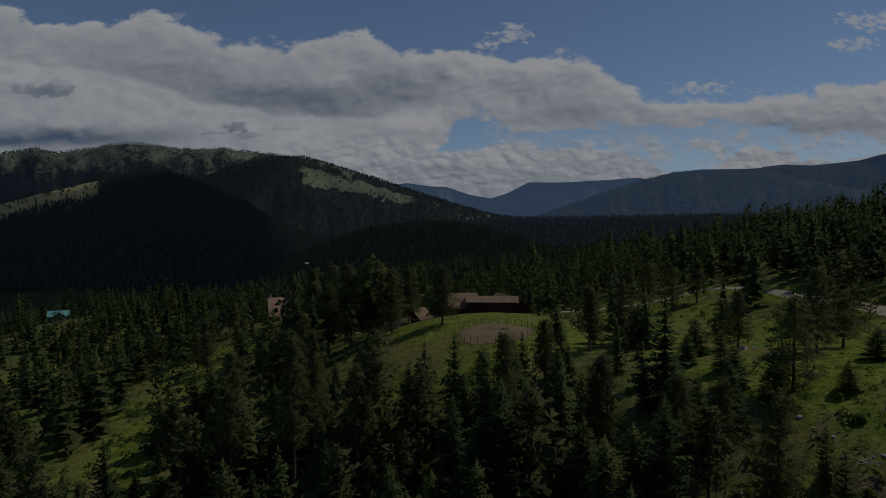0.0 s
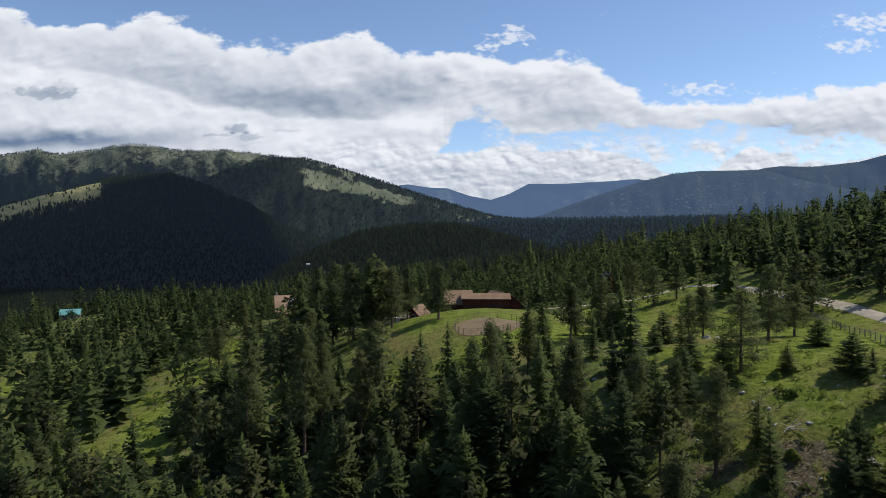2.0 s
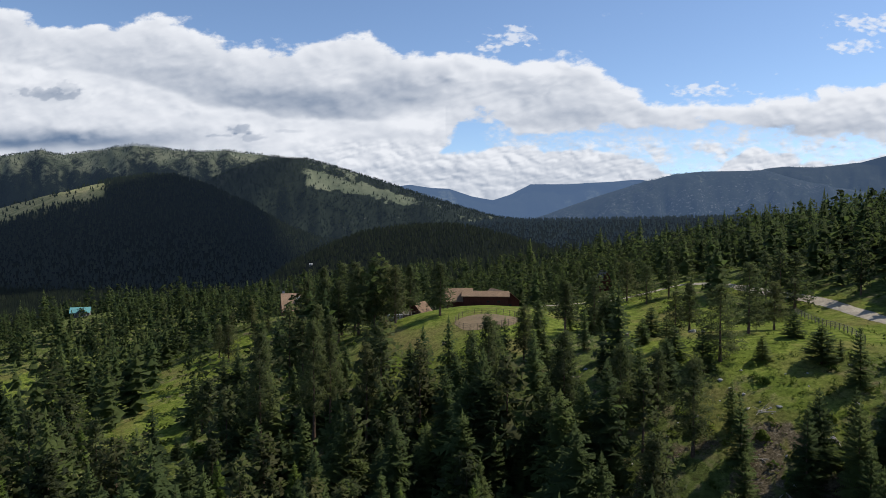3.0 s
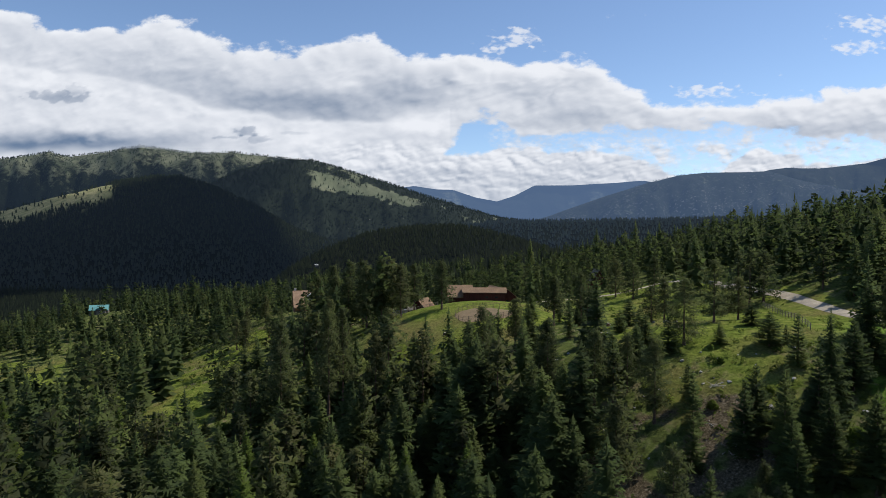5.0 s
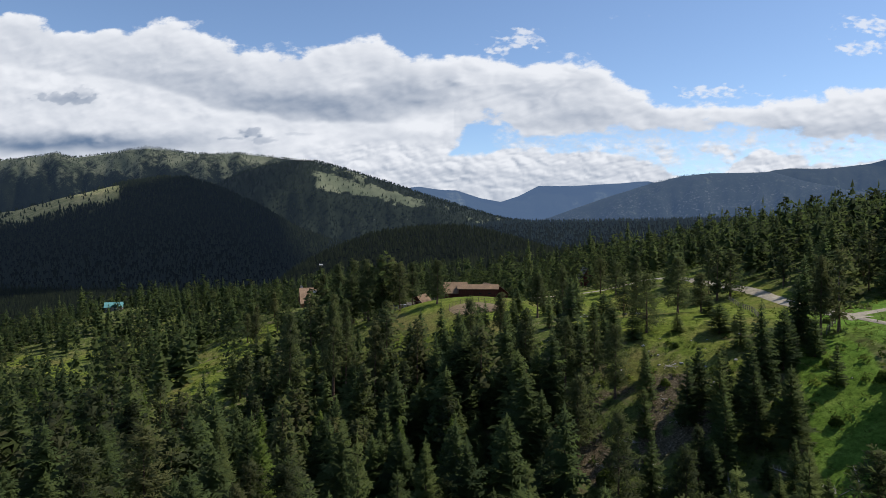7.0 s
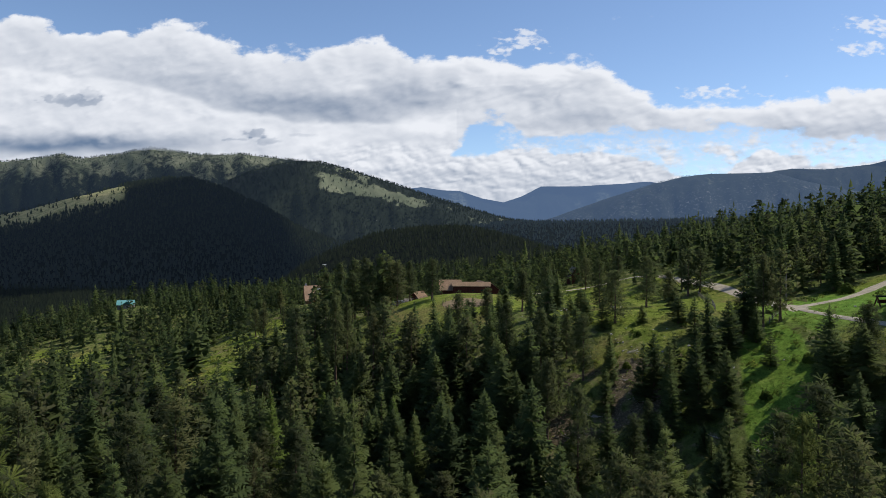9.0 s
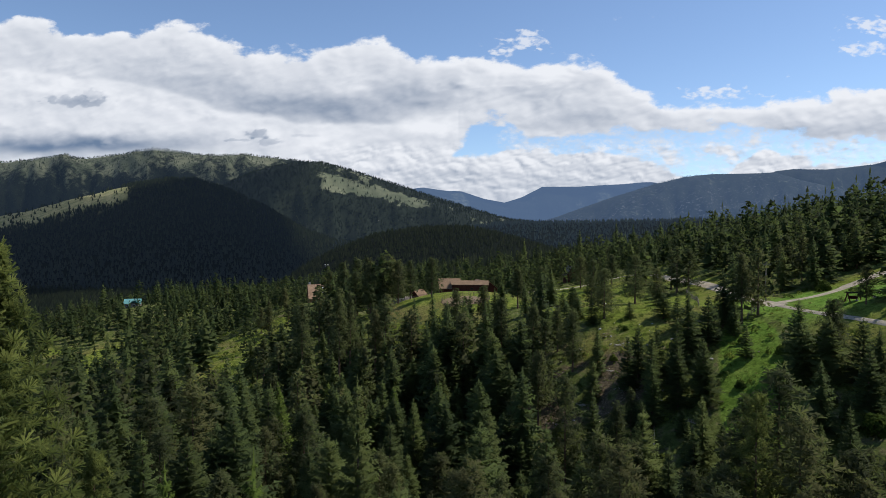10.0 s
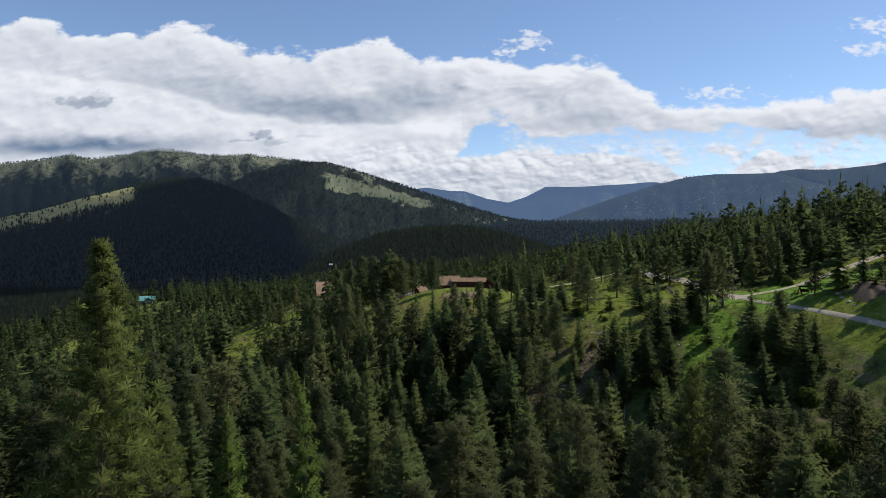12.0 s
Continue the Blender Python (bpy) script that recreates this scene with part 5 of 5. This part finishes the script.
# ---- buildings ----
def gable_house(name, label, category, m, wide, deep, wall, ridge, wall_mat, roof_mat, over=0.5, along="x"):
    """A house with a gable roof; its front is on -y. Ridge along x or y."""
    top = thing(name, label, category, m)
    bm = bmesh.new()
    w, d = wide / 2, deep / 2
    if along == "x":
        ring = [(-w, -d), (w, -d), (w, d), (-w, d)]
        peaks = [(-w, 0), (w, 0)]
    else:
        ring = [(-w, -d), (w, -d), (w, d), (-w, d)]
        peaks = [(0, -d), (0, d)]
    lo = [bm.verts.new((x, y, -1.0)) for x, y in ring]
    hi = [bm.verts.new((x, y, wall)) for x, y in ring]
    pk = [bm.verts.new((x, y, ridge - 0.12)) for x, y in peaks]
    for i in range(4):
        bm.faces.new((lo[i], lo[(i + 1) % 4], hi[(i + 1) % 4], hi[i]))
    if along == "x":
        bm.faces.new((hi[3], hi[0], pk[0]))
        bm.faces.new((hi[1], hi[2], pk[1]))
        bm.faces.new((hi[0], hi[1], pk[1], pk[0]))
        bm.faces.new((hi[2], hi[3], pk[0], pk[1]))
    else:
        bm.faces.new((hi[0], hi[1], pk[0]))
        bm.faces.new((hi[2], hi[3], pk[1]))
        bm.faces.new((hi[1], hi[2], pk[1], pk[0]))
        bm.faces.new((hi[3], hi[0], pk[0], pk[1]))
    part("wall", bm, wall_mat, top)
    half = d if along == "x" else w
    slope = (ridge - wall) / half
    for sgn in (-1, 1):
        bm = bmesh.new()
        length = (w if along == "x" else d) + over
        e = half + over
        ez = wall - over * slope
        pts = []
        for l in (-length, length):
            for q, z in ((0, ridge), (sgn * e, ez)):
                for dz in (0.0, 0.18):
                    pts.append(bm.verts.new((l, q, z + dz) if along == "x" else (q, l, z + dz)))
        a, b, c, dd, e2, f2, g, h = pts
        for face in ((a, c, dd, b), (e2, f2, h, g), (b, dd, h, f2), (a, e2, g, c), (c, g, h, dd), (a, b, f2, e2)):
            bm.faces.new(face)
        part("roof", bm, roof_mat, top)
    return top


def opening(top, name, x, y, z, wide, tall, frame_mat, pane_mat, face="front"):
    """A framed window or door set on a wall of a house."""
    t = 0.09
    turn = Matrix.Identity(4) if face == "front" else Matrix.Rotation(radians(90), 4, "Z")
    m = Matrix.Translation((x, y, z)) @ turn
    bm = bmesh.new()
    for s in ((-wide / 2, -0.07, 0, wide / 2, 0.03, t), (-wide / 2, -0.07, tall - t, wide / 2, 0.03, tall), (-wide / 2, -0.07, t, -wide / 2 + t, 0.03, tall - t), (wide / 2 - t, -0.07, t, wide / 2, 0.03, tall - t)):
        box(bm, *s, m=m)
    ob = part(name, bm, frame_mat, top)
    bm = bmesh.new()
    box(bm, -wide / 2 + t, -0.03, t, wide / 2 - t, 0.0, tall - t, m=m)
    part("pane" if name == "window" else "panel", bm, pane_mat, ob)


def on_ground(x, y, turn=0.0, lift=0.0):
    return pose(x, y, ground_at(x, y) + lift, 0, 0, turn)


barn = gable_house("barn", "long dark red barn with a brown shingle roof beside the pen", "barn", on_ground(14.3, 187, -2, 0.7), 14.4, 6.0, 3.1, 4.4, WALL_RED, ROOF_BROWN)
opening(barn, "door", -3.6, -3.0, 0.0, 2.6, 2.3, WALL_RED, WALL_RED)
opening(barn, "window", 0.8, -3.0, 1.0, 1.1, 0.8, WALL_RED, GLASS_DARK)
opening(barn, "window", 4.2, -3.0, 1.0, 1.1, 0.8, WALL_RED, GLASS_DARK)
wing = gable_house("barn_wing", "dark red barn wing with a brown shingle roof", "barn", on_ground(20.0, 196.5, 17, 0.6), 6.4, 17, 3.0, 5.6, WALL_RED, ROOF_BROWN, along="y")
stable = gable_house("stable", "dark red stable with a broad brown roof joined to the barn", "barn", on_ground(5.8, 190.6, 3, 0.6), 8.2, 10.0, 2.9, 6.4, WALL_RED, ROOF_BROWN, along="x")
cabin = gable_house("cabin", "small dark red cabin with a steep brown gable roof", "cabin", on_ground(-7.5, 195, -30), 5.2, 6.5, 2.6, 5.2, WALL_RED, ROOF_BROWN, along="y")
opening(cabin, "window", 0.0, -3.25, 1.0, 0.9, 1.0, WALL_RED, GLASS_DARK)
gable_house("shed", "low grey-roofed wooden shed beside the cabin", "shed", on_ground(-11.5, 190, 15), 2.6, 3.0, 1.7, 2.7, WALL_RED, WEATHERED, over=0.25)

opening(stable, "door", 0.0, -5.0, 0.0, 2.4, 2.2, WALL_RED, WALL_RED)
opening(wing, "window", 0.0, -8.5, 1.0, 1.2, 0.9, WALL_RED, GLASS_DARK)
lodge = gable_house("log_house", "tall log house with a steep tan roof among pines", "house", on_ground(-62.0, 243, 19), 8.2, 9.5, 2.6, 8.8, LOG_WALL, ROOF_TAN)
part("chimney", made((-3.9, 0.6, 6.0, -2.9, 1.6, 9.9)), STONE, lodge)
part("dormer", made((1.6, -3.6, 5.0, 4.0, -0.4, 7.6)), WHITE_PAINT, lodge, "white-painted dormer")
opening(lodge, "window", 2.8, -3.6, 5.6, 1.4, 1.4, WHITE_PAINT, GLASS_DARK)
teal = gable_house("teal_house", "distant house with a bright teal metal roof among trees", "house", on_ground(-214.5, 356, 20), 10, 6, 2.8, 5.4, WEATHERED, TEAL_METAL, along="x")
for sgn in (-1, 1):
    bm = bmesh.new()
    ends = [bm.verts.new(p) for p in ((1.5, -6.5, 5.2), (1.5, 0, 5.2), (1.5 + sgn * 3.2, 0, 2.9), (1.5 + sgn * 3.2, -6.5, 2.9))]
    bm.faces.new(ends)
    bmesh.ops.solidify(bm, geom=bm.faces[:], thickness=0.15)
    part("roof", bm, TEAL_METAL, teal)
part("wall", made((-1.0, -6.0, -1.0, 4.0, -2.9, 3.0)), WEATHERED, teal)
opening(teal, "window", 1.5, -6.0, 0.9, 1.6, 1.3, WHITE_PAINT, GLASS_DARK)
opening(teal, "window", -3.2, -3.0, 0.9, 1.2, 1.2, WHITE_PAINT, GLASS_DARK)
gable_house("forest_cabin", "dark steep gabled cabin half hidden in the forest", "cabin", on_ground(62, 225, 5), 5, 7, 3.2, 7.5, WALL_RED, WEATHERED, along="y")
gable_house("valley_house", "pale-roofed house alone in the far forest", "house", on_ground(-313, 1469, 10), 8, 7, 4.0, 6.4, WEATHERED, GREY_PAINT)


def build_trailer(x, y, turn):
    top = thing("horse_trailer", "pale grey horse trailer parked beside the cabin", "trailer", on_ground(x, y, turn))
    bm = made((-2.6, -1.0, 0.55, 2.4, 1.0, 2.5))
    bmesh.ops.bevel(bm, geom=bm.edges[:], offset=0.18, segments=2, affect="EDGES")
    part("body", bm, GREY_PAINT, top)
    for wx in (-0.6, 0.5):
        for wy in (-1.0, 1.0):
            bm = bmesh.new()
            bar(bm, (wx, wy - 0.12, 0.4), (wx, wy + 0.12, 0.4), 0.4, 0.4, 16)
            part("wheel", bm, GLASS_DARK, top)
    bm = bmesh.new()
    bar(bm, (2.4, 0, 0.6), (4.0, 0, 0.55), 0.06)
    part("drawbar", bm, STEEL, top)


build_trailer(-15.0, 188, 20)


# ---- round pen ----
def build_pen(cx, cy, radius):
    v, f = [], []
    rings, n = 8, 48
    for i in range(rings + 1):
        r = radius * i / rings
        for k in range(n):
            a = 6.283185 * k / n
            q = r * (1 + (0.04 * math.sin(5 * a) if i == rings else 0))
            v.append((cx + q * math.cos(a), cy + q * math.sin(a)))
    v = np.array(v)
    z = ground_z(v[:, 0], v[:, 1]) + 0.06
    for i in range(rings):
        for k in range(n):
            f.append((i * n + k, i * n + (k + 1) % n, (i + 1) * n + (k + 1) % n, (i + 1) * n + k))
    me = mesh_from("arena_ground", np.column_stack([v, z]), f, [SAND], True)
    tagged(new("arena_ground", me), "bare sandy riding ground inside the round pen", "ground", kind="structure")
    pen = thing("round_pen", "round brown-railed horse pen on the meadow by the barn", "pen")
    posts = 26
    pts = []
    for k in range(posts):
        a = 6.283185 * k / posts
        x, y = cx + radius * math.cos(a), cy + radius * math.sin(a)
        pts.append(Vector((x, y, ground_at(x, y))))
    for k in range(posts):
        bm = bmesh.new()
        bar(bm, pts[k] - Vector((0, 0, 0.3)), pts[k] + Vector((0, 0, 1.6)), 0.05)
        part("post", bm, RAIL_BROWN, pen)
        for h in (0.5, 1.0, 1.5):
            bm = bmesh.new()
            bar(bm, pts[k] + Vector((0, 0, h)), pts[(k + 1) % posts] + Vector((0, 0, h)), 0.024)
            part("rail", bm, RAIL_BROWN, pen)


build_pen(12.1, 143.0, 8.3)


def rail_fence(name, label, line, gap=2.6, tall=1.15, mat=WEATHERED):
    top = thing(name, label, "fence")
    pts = []
    for (ax, ay), (bx, by) in zip(line, line[1:]):
        n = max(1, round(math.hypot(bx - ax, by - ay) / gap))
        pts += [(ax + (bx - ax) * k / n, ay + (by - ay) * k / n) for k in range(n)]
    pts.append(line[-1])
    p = [Vector((x, y, ground_at(x, y))) for x, y in pts]
    rs = np.random.RandomState(len(p))
    for i, a in enumerate(p):
        bm = bmesh.new()
        lean = Vector((rs.randn() * 0.04, rs.randn() * 0.04, 0))
        bar(bm, a - Vector((0, 0, 0.3)), a + Vector((0, 0, tall + 0.1)) + lean, 0.09, 0.075)
        part("post", bm, mat, top)
        if i + 1 < len(p):
            for h in (0.45, 0.8, 1.1):
                bm = bmesh.new()
                bar(bm, a + Vector((0, 0, h * tall + rs.randn() * 0.03)), p[i + 1] + Vector((0, 0, h * tall + rs.randn() * 0.03)), 0.055, 0.045, 5)
                part("rail", bm, mat, top)


rail_fence("rail_fence", "weathered wooden rail fence along the gravel road", [(70, 84), (74, 96), (80, 118), (82, 127)])
rail_fence("roadside_fence", "short weathered rail fence by the road junction", [(74.5, 67), (79, 72), (83, 78)])
rail_fence("yard_fence", "weathered wooden rail fence below the barn yard", [(-18, 180), (-10, 183), (-2, 184)])


def power_pole(x, y, tall):
    top = thing("power_pole", "tall brown wooden power pole beside the road junction", "pole", on_ground(x, y))
    bm = bmesh.new()
    bar(bm, (0, 0, -1), (0, 0, tall), 0.17, 0.11, 10)
    part("pole", bm, WEATHERED, top)
    part("crossarm", made((-1.1, -0.06, tall - 0.9, 1.1, 0.06, tall - 0.76)), WEATHERED, top)
    for k in (-1, 0, 1):
        bm = bmesh.new()
        bar(bm, (k * 0.95, 0, tall - 0.76), (k * 0.95, 0, tall - 0.5), 0.05, 0.03, 8)
        part("insulator", bm, STEEL, top)


power_pole(85.3, 81.5, 10.0)


def swing_bench(x, y, turn):
    top = thing("garden_swing", "dark timber garden swing bench on the lawn", "swing", on_ground(x, y, turn))
    for sx in (-1.3, 1.3):
        for sy in (-0.8, 0.8):
            bm = bmesh.new()
            bar(bm, (sx, sy, -0.1), (sx, 0, 1.75), 0.13)
            part("leg", bm, WALL_RED, top)
    bm = bmesh.new()
    bar(bm, (-1.6, 0, 1.75), (1.6, 0, 1.75), 0.1)
    part("top_beam", bm, WALL_RED, top)
    part("roof", made((-1.7, -0.8, 1.82, 1.7, 0.8, 1.94)), GLASS_DARK, top, "dark canopy")
    part("seat", made((-1.0, -0.3, 0.5, 1.0, 0.3, 0.58)), WALL_RED, top)
    part("backrest", made((-1.0, 0.25, 0.58, 1.0, 0.33, 1.15)), WALL_RED, top)
    for sx in (-0.95, 0.95):
        bm = bmesh.new()
        bar(bm, (sx, 0, 0.55), (sx, 0, 1.75), 0.02, 0.02, 4)
        part("chain", bm, STEEL, top)


swing_bench(92.6, 58.6, 8)


# ---- rocks, logs, stumps ----
def rock_mesh(seed):
    bm = bmesh.new()
    bmesh.ops.create_icosphere(bm, subdivisions=2, radius=1.0)
    for v in bm.verts:
        n = noise.noise(v.co * 1.3 + Vector((seed * 7.1, 0, 0))) * 0.5
        v.co *= 1 + n
        v.co.z *= 0.62
    me = bpy.data.meshes.new("rock")
    bm.to_mesh(me)
    bm.free()
    me.materials.append(STONE)
    return me


ROCK_SHAPES = [rock_mesh(k) for k in range(5)]


def rock(x, y, size, k, label="pale grey fieldstone lying in the grass"):
    ob = tagged(new("rock", ROCK_SHAPES[k % 5]), label, "rock", "field stones")
    ob.matrix_world = on_ground(x, y, 50.0 * k, 0.1 * size) @ Matrix.Diagonal((size, size * (0.8 + 0.1 * (k % 4)), size, 1))


ROCKS = [(52.7, 111.7, 0.9), (55.0, 112.5, 0.5), (40.0, 115.0, 0.4), (49.0, 111.5, 0.7), (93.0, 58.0, 0.35), (90.5, 64.0, 0.3), (96.0, 57.0, 0.4), (98.5, 59.0, 0.4)]
rs = np.random.RandomState(4)
for k in range(46):
    ROCKS.append((30 + 34 * rs.rand(), 50 + 32 * rs.rand(), 0.14 + 0.3 * rs.rand() ** 2))
for k in range(30):
    ROCKS.append((-20 + 60 * rs.rand(), 78 + 50 * rs.rand(), 0.12 + 0.25 * rs.rand() ** 2))
for k, (rx, ry, size) in enumerate(ROCKS):
    rock(rx, ry, size, k)


def fallen_log(x, y, length, radius, turn, lift, k):
    """A bleached trunk on the ground with broken branch stubs."""
    top = thing("fallen_log", "bleached fallen dead tree trunk lying on the slope", "log", on_ground(x, y, turn, radius * 0.7) @ pose(0, 0, 0, 0, -lift, 0), "fallen logs")
    bm = bmesh.new()
    r0 = np.random.RandomState(k)
    p, d = Vector((0, 0, 0)), length / 5
    for i in range(5):
        q = p + Vector((d, r0.randn() * 0.06, r0.randn() * 0.04))
        bar(bm, p, q, radius * (1 - 0.15 * i), radius * (1 - 0.15 * (i + 1)), 8)
        p = q
    part("trunk", bm, DEAD_WOOD, top)
    for i in range(5):
        bm = bmesh.new()
        o = Vector((length * (0.3 + 0.13 * i), 0, 0))
        bar(bm, o, o + Vector((0.3 * r0.rand(), r0.randn() * 0.5, 0.25 + 0.5 * r0.rand())), radius * 0.25, radius * 0.06, 5)
        part("branch", bm, DEAD_WOOD, top)


LOGS = [(44.9, 71.4, 4.5, 0.16, 20, 2), (46.0, 41.0, 5.5, 0.17, 70, 35), (60.0, 33.0, 4.0, 0.12, 100, 60), (33.0, 62.0, 6.0, 0.15, 35, 4), (28.0, 70.0, 5.0, 0.14, 60, 5),
        (50.0, 66.0, 3.0, 0.12, -20, 0), (38.0, 52.0, 5.0, 0.15, 15, 6), (55.0, 40.0, 4.0, 0.13, 130, 8), (70.0, 52.0, 3.5, 0.12, 40, 2), (-75.0, 196.0, 6.0, 0.2, 30, 0), (18.0, 66.0, 5.0, 0.15, 40, 3), (57.0, 30.0, 5.0, 0.14, 10, 10)]
for k, (lx, ly, length, radius, turn, lift) in enumerate(LOGS):
    fallen_log(lx, ly, length, radius, turn, lift, k)


def stump(x, y, radius, tall):
    top = thing("stump", "weathered brown tree stump in the meadow", "stump", on_ground(x, y), "stumps")
    bm = bmesh.new()
    bar(bm, (0, 0, -0.2), (0, 0, tall), radius * 1.25, radius, 12)
    part("stem", bm, BARK, top)
    bm = bmesh.new()
    bar(bm, (0, 0, tall), (0, 0, tall + 0.03), radius * 0.92, radius * 0.9, 12)
    part("cut_face", bm, DEAD_WOOD, top, "pale sawn top")


for sx, sy, sr, sh in ((39.0, 112.0, 0.42, 0.75), (33.5, 108.0, 0.3, 0.5), (-4.0, 128.0, 0.3, 0.5), (1.0, 131.0, 0.35, 0.45), (49.0, 95.0, 0.25, 0.4)):
    stump(sx, sy, sr, sh)


# ---- slash: dead branches and twigs on the bank ----
def slash_pile(x, y, size, k):
    top = thing("brush_pile", "pile of bleached dead branches on the bank", "branches", on_ground(x, y, 33.0 * k), "branch piles")
    r0 = np.random.RandomState(200 + k)
    for i in range(9):
        bm = bmesh.new()
        a = r0.rand() * 6.283
        o = Vector((r0.randn() * size * 0.3, r0.randn() * size * 0.3, 0.05 + 0.2 * r0.rand()))
        d = Vector((math.cos(a), math.sin(a), 0.25 * r0.randn())) * size * (0.6 + 0.6 * r0.rand())
        bar(bm, o - d / 2, o + d / 2, 0.05 + 0.03 * r0.rand(), 0.015, 5)
        part("branch", bm, DEAD_WOOD, top)


for k, (px, py, size) in enumerate(((36.0, 58.0, 2.6), (42.0, 64.0, 2.2), (47.0, 70.0, 2.4), (39.0, 47.0, 2.8), (52.0, 62.0, 2.0), (30.0, 56.0, 2.4), (34.0, 42.0, 2.6), (58.0, 36.0, 2.2), (44.0, 57.0, 1.8), (25.0, 48.0, 2.4))):
    slash_pile(px, py, size, k)


def earth_mound(x, y, turn, long, wide, tall):
    """A heap of bare dark soil with an uneven outline."""
    rings, n = 9, 36
    m = on_ground(x, y, turn)
    v, f = [], []
    for i in range(rings):
        q = i / (rings - 1)
        for k in range(n):
            a = 6.283185 * k / n
            r = q * (1 + 0.18 * math.sin(3 * a + 1) + 0.1 * math.sin(7 * a))
            p = m @ Vector((r * long / 2 * math.cos(a), r * wide / 2 * math.sin(a), 0))
            h = tall * (1 - q * q) ** 1.2 * (1 + 0.5 * float(fbm(p.x / 1.5, p.y / 1.5, 3)))
            v.append((p.x, p.y, ground_at(p.x, p.y) + h - 0.12 * q))
    for i in range(rings - 1):
        for k in range(n):
            f.append((i * n + k, i * n + (k + 1) % n, (i + 1) * n + (k + 1) % n, (i + 1) * n + k))
    me = mesh_from("earth_mound", v, f, [EARTH], True)
    tagged(new("earth_mound", me), "low mound of bare dark brown earth beside the track", "mound")


earth_mound(98.5, 44.5, 70, 13.0, 6.5, 1.5)
for k, (rx, ry, size) in enumerate(((93.6, 43.0, 0.5), (94.2, 46.5, 0.4), (95.0, 49.5, 0.55), (93.4, 40.5, 0.35), (99.5, 52.0, 0.5))):
    rock(rx, ry, size, k + 2, "pale grey stone lying beside the earth mound")
